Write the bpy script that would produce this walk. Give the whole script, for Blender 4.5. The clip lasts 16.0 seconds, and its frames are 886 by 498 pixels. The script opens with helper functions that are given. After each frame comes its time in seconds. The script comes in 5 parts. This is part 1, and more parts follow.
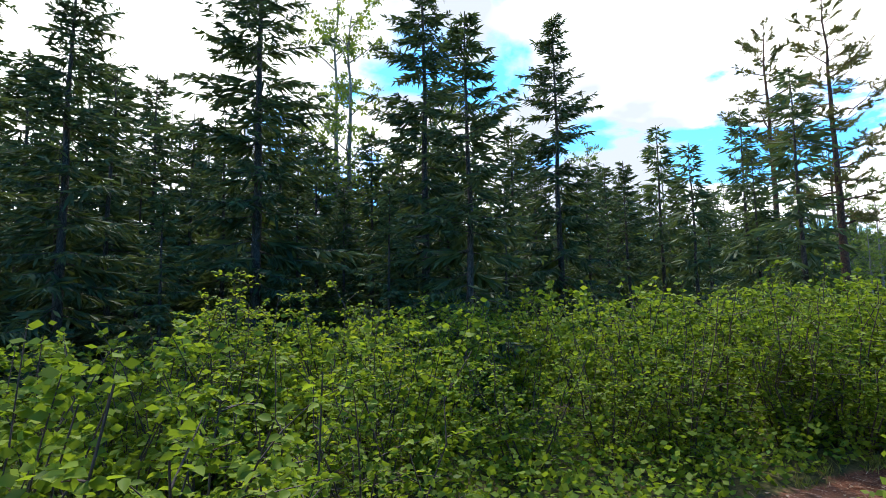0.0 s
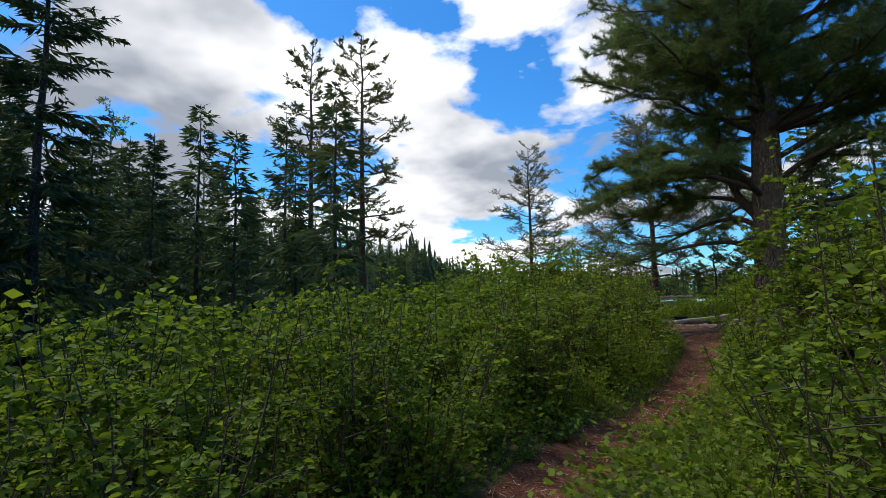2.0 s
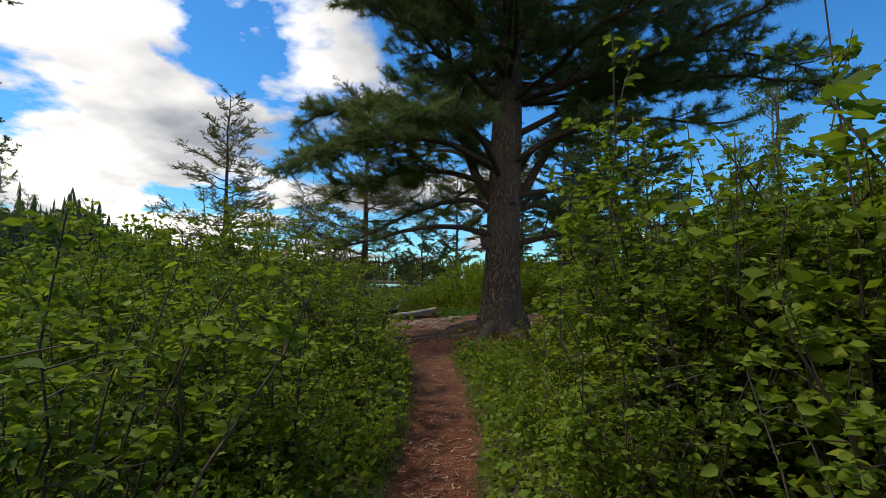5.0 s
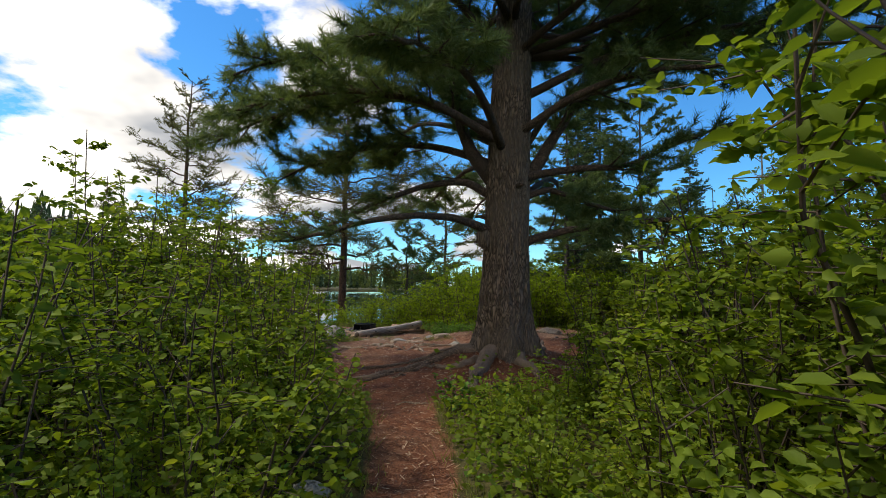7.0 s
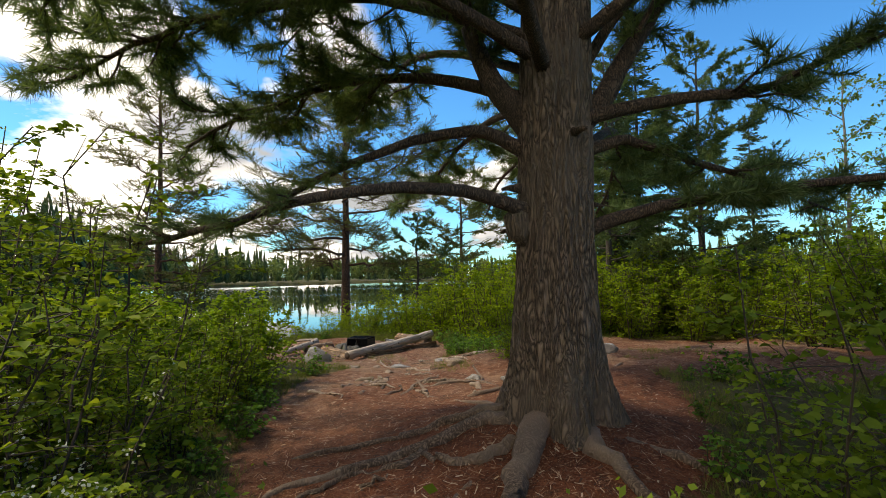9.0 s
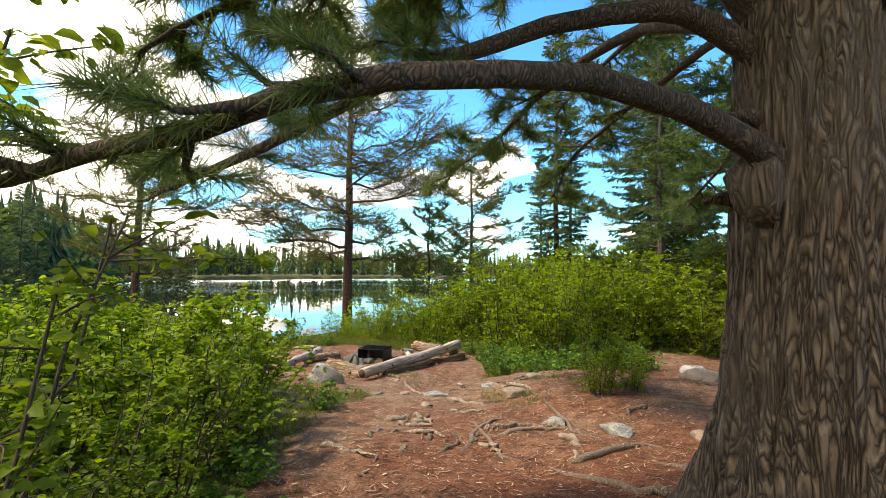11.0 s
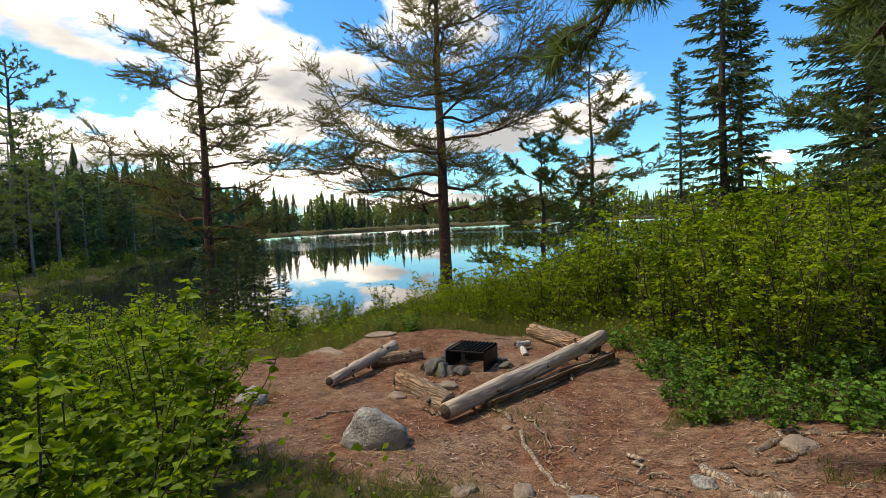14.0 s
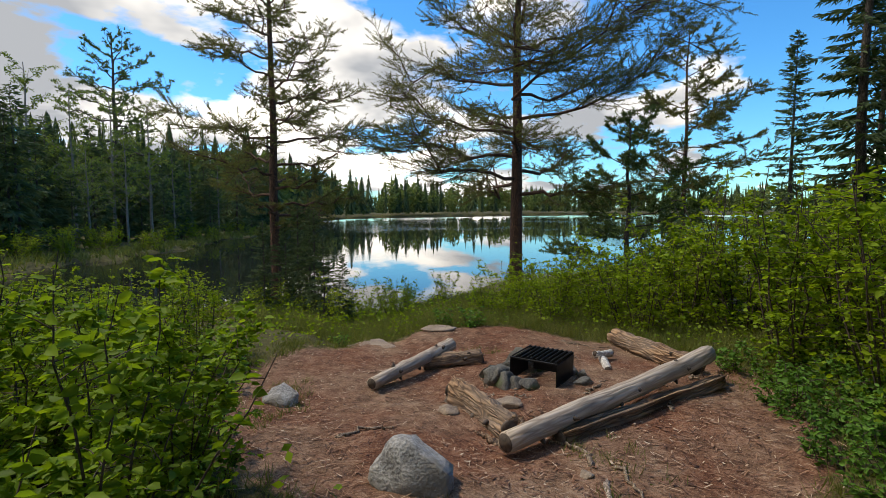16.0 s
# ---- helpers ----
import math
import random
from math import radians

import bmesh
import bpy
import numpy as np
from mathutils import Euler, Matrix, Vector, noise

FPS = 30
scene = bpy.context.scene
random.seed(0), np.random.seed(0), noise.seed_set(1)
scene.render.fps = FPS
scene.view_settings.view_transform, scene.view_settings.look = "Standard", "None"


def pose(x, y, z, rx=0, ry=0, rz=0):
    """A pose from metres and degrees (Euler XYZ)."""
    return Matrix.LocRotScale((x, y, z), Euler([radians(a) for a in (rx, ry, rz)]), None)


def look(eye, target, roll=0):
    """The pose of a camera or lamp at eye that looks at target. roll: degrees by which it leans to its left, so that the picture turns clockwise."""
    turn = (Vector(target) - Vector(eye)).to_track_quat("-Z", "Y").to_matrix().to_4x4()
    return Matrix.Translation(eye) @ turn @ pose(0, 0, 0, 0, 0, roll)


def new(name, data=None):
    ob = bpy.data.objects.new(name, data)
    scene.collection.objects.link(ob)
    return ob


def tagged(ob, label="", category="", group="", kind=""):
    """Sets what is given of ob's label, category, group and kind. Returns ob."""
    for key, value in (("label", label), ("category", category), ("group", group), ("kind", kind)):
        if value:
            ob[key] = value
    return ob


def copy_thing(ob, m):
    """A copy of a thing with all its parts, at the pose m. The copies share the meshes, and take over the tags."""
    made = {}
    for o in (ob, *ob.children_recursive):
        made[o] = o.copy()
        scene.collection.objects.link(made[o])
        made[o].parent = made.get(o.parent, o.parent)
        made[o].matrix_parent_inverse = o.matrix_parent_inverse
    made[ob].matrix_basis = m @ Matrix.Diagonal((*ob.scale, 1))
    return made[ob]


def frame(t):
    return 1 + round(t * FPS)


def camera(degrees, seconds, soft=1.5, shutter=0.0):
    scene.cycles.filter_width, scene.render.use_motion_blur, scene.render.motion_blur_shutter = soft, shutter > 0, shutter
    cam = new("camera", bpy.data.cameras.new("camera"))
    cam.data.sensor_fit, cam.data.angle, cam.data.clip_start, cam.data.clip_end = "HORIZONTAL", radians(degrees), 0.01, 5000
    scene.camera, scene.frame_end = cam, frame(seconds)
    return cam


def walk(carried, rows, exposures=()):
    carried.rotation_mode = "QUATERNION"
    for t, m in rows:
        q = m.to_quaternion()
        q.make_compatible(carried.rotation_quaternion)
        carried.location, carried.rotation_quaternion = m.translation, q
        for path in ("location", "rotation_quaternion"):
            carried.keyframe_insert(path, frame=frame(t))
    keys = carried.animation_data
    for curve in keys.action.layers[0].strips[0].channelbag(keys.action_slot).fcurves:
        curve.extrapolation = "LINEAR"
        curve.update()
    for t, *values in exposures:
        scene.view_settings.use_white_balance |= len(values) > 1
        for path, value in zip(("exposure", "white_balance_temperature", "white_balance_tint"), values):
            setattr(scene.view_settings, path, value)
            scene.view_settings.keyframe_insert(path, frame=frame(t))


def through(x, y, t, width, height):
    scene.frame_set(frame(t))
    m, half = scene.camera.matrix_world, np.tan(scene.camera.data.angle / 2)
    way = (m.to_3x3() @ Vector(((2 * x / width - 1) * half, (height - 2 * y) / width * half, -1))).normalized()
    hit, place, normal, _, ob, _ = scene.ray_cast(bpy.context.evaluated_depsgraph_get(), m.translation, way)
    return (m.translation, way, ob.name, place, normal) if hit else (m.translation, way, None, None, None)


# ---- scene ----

cam = camera(82.0, 16.0, soft=0.8)
PATH = [
    (0, (2.758, -6.780, 1.153), (0.787, -6.503, 1.351), -0.9),
    (0.5, (2.297, -6.462, 1.202), (0.454, -5.704, 1.362), 0.0),
    (1, (1.822, -6.163, 1.202), (0.264, -4.919, 1.357), -0.5),
    (1.5, (1.369, -5.868, 1.183), (0.023, -4.398, 1.348), -0.7),
    (2, (0.937, -5.584, 1.193), (-0.147, -3.914, 1.383), -1.1),
    (2.5, (0.749, -4.960, 1.224), (-0.098, -3.161, 1.442), -1.8),
    (3, (0.506, -4.386, 1.269), (-0.099, -2.491, 1.472), -1.3),
    (3.5, (0.242, -3.841, 1.313), (-0.032, -1.866, 1.465), -0.6),
    (4, (0.102, -3.261, 1.329), (-0.037, -1.270, 1.458), 0.0),
    (4.5, (0.023, -2.645, 1.354), (-0.052, -0.650, 1.467), 0.7),
    (7, (0.053, 0.262, 1.370), (0.055, 2.256, 1.519), 1.1),
    (7.5, (0.098, 0.892, 1.418), (0.106, 2.887, 1.560), 0.6),
    (8, (0.131, 1.585, 1.517), (0.144, 3.580, 1.653), 0.0),
    (8.5, (0.151, 2.280, 1.609), (0.128, 4.277, 1.723), -0.9),
    (9, (0.150, 2.991, 1.639), (0.083, 4.987, 1.742), -0.7),
    (11.5, (-0.729, 5.349, 1.673), (-0.772, 7.347, 1.756), 0.9),
    (12, (-0.748, 5.974, 1.689), (-0.844, 7.971, 1.739), 1.1),
    (12.5, (-0.758, 6.604, 1.692), (-0.937, 8.596, 1.689), 2.3),
    (13, (-0.773, 7.107, 1.782), (-1.071, 9.084, 1.717), 0.9),
    (13.5, (-0.854, 7.597, 1.752), (-1.265, 9.550, 1.629), -3.2),
    (14, (-0.894, 8.035, 1.779), (-1.355, 9.978, 1.665), -2.3),
    (14.5, (-0.974, 8.499, 1.745), (-1.512, 10.424, 1.664), 0.3),
    (15, (-1.048, 8.702, 1.720), (-1.674, 10.599, 1.632), 1.4),
    (15.5, (-1.084, 8.862, 1.721), (-1.781, 10.732, 1.587), 0.4),
    (16, (-1.093, 8.904, 1.710), (-1.817, 10.762, 1.550), -0.1),
]
EXPOSURES = [(0.0, 0.95, 6600, 10), (0.5, 0.55, 6600, 10), (1.5, 0.0, 6500, 10), (3.0, -0.56, 6500, 10), (4.5, -0.30, 6900, 10), (7.0, 0.08, 7400, 10), (9.0, 0.33, 8200, 10), (11.5, 1.2, 8400, 10), (12.5, 0.85, 8400, 10), (13.5, 0.46, 8400, 10), (14.5, 0.24, 8000, 10), (16.0, 0.10, 7400, 10)]
walk(cam, [(t, look(eye, target, roll)) for t, eye, target, roll in PATH], EXPOSURES)

# ---- world and sun ----
SUN_AZ, SUN_EL = radians(88), radians(58)      # azimuth to the left of +y
sun_dir = Vector((-math.sin(SUN_AZ) * math.cos(SUN_EL), math.cos(SUN_AZ) * math.cos(SUN_EL), math.sin(SUN_EL)))
sun = new("sun", bpy.data.lights.new("sun", "SUN"))
sun.data.energy, sun.data.angle, sun.data.color = 2.6, radians(7), (1.0, 0.95, 0.86)
sun.matrix_world = look(sun_dir * 50, (0, 0, 0))

world = bpy.data.worlds.new("sky")
scene.world = world
world.use_nodes = True
wt = world.node_tree
wt.nodes.clear()


def wire(tree, kind, inputs=(), **attrs):
    """A node with its settings; inputs are (socket, value or other socket)."""
    n = tree.nodes.new(kind)
    for k, v in attrs.items():
        setattr(n, k, v)
    for s, v in inputs:
        if isinstance(v, bpy.types.NodeSocket):
            tree.links.new(v, n.inputs[s])
        else:
            n.inputs[s].default_value = v
    return n


def ramp(tree, fac, stops):
    n = wire(tree, "ShaderNodeValToRGB", [(0, fac)])
    els = n.color_ramp.elements
    while len(els) < len(stops):
        els.new(0.5)
    for e, (p, c) in zip(els, stops):
        e.position, e.color = p, (*c, 1) if len(c) == 3 else c
    return n.outputs[0]


def math_node(tree, op, a, b=0.0, clamp=False):
    return wire(tree, "ShaderNodeMath", [(0, a), (1, b)], operation=op, use_clamp=clamp).outputs[0]


def mix(tree, fac, a, b, blend="MIX"):
    n = wire(tree, "ShaderNodeMix", [(0, fac), (6, a), (7, b)], data_type="RGBA", blend_type=blend)
    return n.outputs[2]


sky = wire(wt, "ShaderNodeTexSky", sky_type="NISHITA", sun_disc=False, sun_elevation=SUN_EL, sun_rotation=-SUN_AZ,
           air_density=1.0, dust_density=0.4, ozone_density=3.0)
coord = wire(wt, "ShaderNodeTexCoord")
sep = wire(wt, "ShaderNodeSeparateXYZ", [(0, coord.outputs["Generated"])])
up = math_node(wt, "ADD", math_node(wt, "MAXIMUM", sep.outputs[2], 0.0), 0.22)
flat = wire(wt, "ShaderNodeCombineXYZ", [(0, math_node(wt, "DIVIDE", sep.outputs[0], up)), (1, math_node(wt, "DIVIDE", sep.outputs[1], up)), (2, 0.0)])
moved = wire(wt, "ShaderNodeVectorMath", [(0, flat.outputs[0]), (1, (3.1, 0.7, 0.0))], operation="ADD")
puffs = wire(wt, "ShaderNodeTexNoise", [("Vector", moved.outputs[0]), ("Scale", 1.7), ("Detail", 9.0), ("Roughness", 0.53), ("Distortion", 0.15)])
shade = wire(wt, "ShaderNodeTexNoise", [("Vector", moved.outputs[0]), ("Scale", 0.9), ("Detail", 5.0), ("Roughness", 0.5)])
lean = wire(wt, "ShaderNodeVectorMath", [(0, coord.outputs["Generated"]), (1, (-0.87, 0.5, 0.0))], operation="DOT_PRODUCT").outputs["Value"]
behind = math_node(wt, "MULTIPLY", math_node(wt, "MAXIMUM", math_node(wt, "MULTIPLY", sep.outputs[1], -1.0), 0.0), 0.50)
cover = math_node(wt, "ADD", math_node(wt, "ADD", puffs.outputs[0], behind), math_node(wt, "SUBTRACT", math_node(wt, "MULTIPLY", lean, 0.30), 0.185))
mask = ramp(wt, cover, [(0.50, (0, 0, 0)), (0.56, (1, 1, 1))])
body = ramp(wt, shade.outputs[0], [(0.43, (0.44, 0.49, 0.58)), (0.60, (1.65, 1.65, 1.66))])
deep = wire(wt, "ShaderNodeHueSaturation", [("Saturation", 1.25), ("Color", sky.outputs[0])])
blue = mix(wt, 1.0, deep.outputs[0], (0.085, 0.170, 0.215, 1), "MULTIPLY")
both = mix(wt, mask, blue, body)
wire(wt, "ShaderNodeOutputWorld", [(0, wire(wt, "ShaderNodeBackground", [(0, both), (1, 1.0)]).outputs[0])])


# ---- materials ----
def material(name):
    m = bpy.data.materials.new(name)
    m.use_nodes = True
    t = m.node_tree
    return m, t, t.nodes["Principled BSDF"]


def leaf_material(name, dark, light, through=0.35, gloss=0.55, yellow=None):
    m, t, p = material(name)
    geo = wire(t, "ShaderNodeNewGeometry")
    info = wire(t, "ShaderNodeObjectInfo")
    tex = wire(t, "ShaderNodeTexNoise", [("Vector", geo.outputs["Position"]), ("Scale", 1.1), ("Detail", 3.0)])
    a = math_node(t, "MULTIPLY", geo.outputs["Random Per Island"], 0.55)
    b = math_node(t, "MULTIPLY", tex.outputs[0], 0.5)
    c = math_node(t, "MULTIPLY", info.outputs["Random"], 0.22)
    f = math_node(t, "ADD", math_node(t, "ADD", a, b), math_node(t, "SUBTRACT", c, 0.12))
    stops = [(0.12, dark), (0.75, light)]
    if yellow:
        stops.append((0.98, yellow))
    col = ramp(t, f, stops)
    t.links.new(col, p.inputs["Base Color"])
    p.inputs["Roughness"].default_value = gloss
    p.inputs["Specular IOR Level"].default_value = 0.14
    tr = wire(t, "ShaderNodeBsdfTranslucent", [(0, mix(t, 1.0, col, (1.25, 1.2, 0.55, 1), "MULTIPLY"))])
    mx = wire(t, "ShaderNodeMixShader", [(0, through), (1, p.outputs[0]), (2, tr.outputs[0])])
    t.links.new(mx.outputs[0], t.nodes["Material Output"].inputs[0])
    return m


def bark_material(name, dark, light, tint=None, scale=9.0, stretch=0.16, bump=0.6):
    m, t, p = material(name)
    co = wire(t, "ShaderNodeTexCoord")
    mp = wire(t, "ShaderNodeMapping", [(0, co.outputs["Object"]), ("Scale", (1, 1, stretch))])
    vor = wire(t, "ShaderNodeTexVoronoi", [("Vector", wire(t, "ShaderNodeVectorMath", [(0, mp.outputs[0]), (1, wire(t, "ShaderNodeTexNoise", [("Vector", mp.outputs[0]), ("Scale", 6.0)]).outputs[1])], operation="ADD").outputs[0]), ("Scale", scale)], feature="DISTANCE_TO_EDGE")
    fine = wire(t, "ShaderNodeTexNoise", [("Vector", mp.outputs[0]), ("Scale", scale * 5), ("Detail", 6.0), ("Roughness", 0.65)])
    wide = wire(t, "ShaderNodeTexNoise", [("Vector", co.outputs["Object"]), ("Scale", 1.3), ("Detail", 3.0)])
    f = math_node(t, "ADD", math_node(t, "MULTIPLY", vor.outputs[0], 1.6), math_node(t, "MULTIPLY", fine.outputs[0], 0.55))
    col = ramp(t, f, [(0.25, dark), (0.75, light)])
    if tint:
        col = mix(t, ramp(t, wide.outputs[0], [(0.42, (0, 0, 0)), (0.62, (0.8, 0.8, 0.8))]), col, (*tint, 1))
    t.links.new(col, p.inputs["Base Color"])
    p.inputs["Roughness"].default_value = 0.9
    b = wire(t, "ShaderNodeBump", [("Strength", bump), ("Distance", 0.03), ("Height", f)])
    t.links.new(b.outputs[0], p.inputs["Normal"])
    return m


def stone_material(name, dark, light, moss=None):
    m, t, p = material(name)
    co = wire(t, "ShaderNodeTexCoord")
    a = wire(t, "ShaderNodeTexNoise", [("Vector", co.outputs["Object"]), ("Scale", 6.0), ("Detail", 8.0), ("Roughness", 0.65)])
    g = wire(t, "ShaderNodeTexNoise", [("Vector", co.outputs["Object"]), ("Scale", 70.0), ("Detail", 3.0)])
    col = mix(t, 0.35, ramp(t, a.outputs[0], [(0.35, dark), (0.66, light)]), ramp(t, g.outputs[0], [(0.4, dark), (0.6, light)]))
    if moss:
        w = wire(t, "ShaderNodeTexNoise", [("Vector", co.outputs["Object"]), ("Scale", 3.0), ("Detail", 6.0)])
        col = mix(t, ramp(t, w.outputs[0], [(0.52, (0, 0, 0)), (0.62, (1, 1, 1))]), col, (*moss, 1))
    t.links.new(col, p.inputs["Base Color"])
    p.inputs["Roughness"].default_value = 0.88
    b = wire(t, "ShaderNodeBump", [("Strength", 1.0), ("Distance", 0.04), ("Height", math_node(t, "ADD", a.outputs[0], math_node(t, "MULTIPLY", g.outputs[0], 0.25)))])
    t.links.new(b.outputs[0], p.inputs["Normal"])
    return m


def plain_material(name, color, rough=0.8, metal=0.0, vary=0.3, scale=12.0, bump=0.2):
    m, t, p = material(name)
    co = wire(t, "ShaderNodeTexCoord")
    a = wire(t, "ShaderNodeTexNoise", [("Vector", co.outputs["Object"]), ("Scale", scale), ("Detail", 6.0), ("Roughness", 0.6)])
    lo, hi = tuple(c * (1 - vary) for c in color), tuple(c * (1 + vary) for c in color)
    t.links.new(ramp(t, a.outputs[0], [(0.35, lo), (0.65, hi)]), p.inputs["Base Color"])
    p.inputs["Roughness"].default_value, p.inputs["Metallic"].default_value = rough, metal
    b = wire(t, "ShaderNodeBump", [("Strength", bump), ("Distance", 0.01), ("Height", a.outputs[0])])
    t.links.new(b.outputs[0], p.inputs["Normal"])
    return m


def island_material(name, stops, rough=0.85):
    m, t, p = material(name)
    geo = wire(t, "ShaderNodeNewGeometry")
    t.links.new(ramp(t, geo.outputs["Random Per Island"], stops), p.inputs["Base Color"])
    p.inputs["Roughness"].default_value = rough
    return m


HAZEL = leaf_material("hazel_leaf", (0.078, 0.130, 0.018), (0.235, 0.325, 0.038), 0.5, yellow=(0.39, 0.41, 0.06))
SPRING = leaf_material("spring_leaf", (0.095, 0.160, 0.014), (0.285, 0.400, 0.026), 0.52, yellow=(0.42, 0.48, 0.04))
RIMLEAF = leaf_material("broad_hazel_leaf", (0.075, 0.135, 0.014), (0.245, 0.365, 0.028), 0.50, yellow=(0.38, 0.46, 0.04))
BLOSSOM = leaf_material("white_blossom", (0.55, 0.55, 0.48), (0.82, 0.82, 0.76), 0.3)
LOWLEAF = leaf_material("low_leaf", (0.045, 0.115, 0.016), (0.15, 0.29, 0.045), 0.35)
BIRCHLEAF = leaf_material("birch_leaf", (0.09, 0.15, 0.03), (0.22, 0.30, 0.07), 0.4)
SPRUCE = leaf_material("spruce_needles", (0.036, 0.062, 0.032), (0.112, 0.158, 0.068), 0.25, 0.6)
PINE = leaf_material("pine_needles", (0.054, 0.090, 0.038), (0.170, 0.235, 0.095), 0.38, 0.5)
JACK = leaf_material("jack_pine_needles", (0.055, 0.072, 0.030), (0.185, 0.195, 0.075), 0.40, 0.5, yellow=(0.20, 0.14, 0.055))
GRASS = leaf_material("grass_blades", (0.07, 0.10, 0.02), (0.20, 0.22, 0.06), 0.3, yellow=(0.34, 0.28, 0.13))
FARWOOD = leaf_material("far_conifer", (0.036, 0.062, 0.032), (0.105, 0.145, 0.060), 0.25, 0.7)
FARLEAF = leaf_material("far_broadleaf", (0.085, 0.125, 0.040), (0.20, 0.25, 0.080), 0.35, 0.6)
PINEBARK = bark_material("white_pine_bark", (0.034, 0.024, 0.018), (0.300, 0.222, 0.162), tint=(0.165, 0.128, 0.098), scale=13.0, stretch=0.20, bump=1.0)
LIMBBARK = bark_material("limb_bark", (0.026, 0.018, 0.013), (0.150, 0.102, 0.070), scale=22.0, stretch=0.4, bump=0.6)
REDBARK = bark_material("red_pine_bark", (0.030, 0.018, 0.014), (0.165, 0.085, 0.055), scale=14.0, stretch=0.25)
TWIG = plain_material("twig", (0.075, 0.052, 0.038))
GREYBARK = bark_material("spruce_bark", (0.030, 0.024, 0.020), (0.120, 0.100, 0.085), scale=16.0, stretch=0.3)
BIRCHBARK = bark_material("birch_bark", (0.10, 0.09, 0.075), (0.30, 0.285, 0.25), scale=6.0, stretch=2.5, bump=0.2)
LOGWOOD = bark_material("weathered_log", (0.26, 0.195, 0.145), (0.58, 0.475, 0.375), tint=(0.40, 0.335, 0.275), scale=9.0, stretch=0.08, bump=0.25)
ROTWOOD = bark_material("rotten_wood", (0.075, 0.038, 0.022), (0.44, 0.27, 0.15), tint=(0.30, 0.25, 0.20), scale=9.0, stretch=0.10, bump=0.9)
ENDWOOD = plain_material("cut_end", (0.075, 0.055, 0.042), vary=0.5, scale=25.0)
WHITEWOOD = bark_material("birch_firewood", (0.30, 0.27, 0.24), (0.75, 0.72, 0.66), scale=6.0, stretch=1.5, bump=0.2)
ROOTBARK = bark_material("root_bark", (0.050, 0.032, 0.023), (0.25, 0.175, 0.125), tint=(0.27, 0.195, 0.145), scale=16.0, stretch=0.5)
STONE = stone_material("granite", (0.095, 0.090, 0.084), (0.54, 0.52, 0.49), (0.24, 0.22, 0.19))
MOSSSTONE = stone_material("mossy_stone", (0.060, 0.058, 0.052), (0.22, 0.205, 0.175), (0.075, 0.095, 0.030))
TANSTONE = stone_material("tan_stone", (0.17, 0.125, 0.09), (0.40, 0.31, 0.23))
IRON = plain_material("sooty_iron", (0.014, 0.014, 0.015), 0.55, 0.7, 0.4, 30.0)
DRYSTICK = bark_material("dry_stick", (0.10, 0.070, 0.048), (0.36, 0.27, 0.19), scale=14.0, stretch=0.3, bump=0.4)
LITTER = island_material("needle_litter", [(0.0, (0.06, 0.026, 0.016)), (0.50, (0.22, 0.095, 0.050)), (0.82, (0.36, 0.20, 0.115)), (1.0, (0.55, 0.42, 0.29))])
PALEROOT = bark_material("bleached_root", (0.12, 0.085, 0.062), (0.50, 0.40, 0.31), tint=(0.33, 0.25, 0.19), scale=14.0, stretch=0.3, bump=0.5)


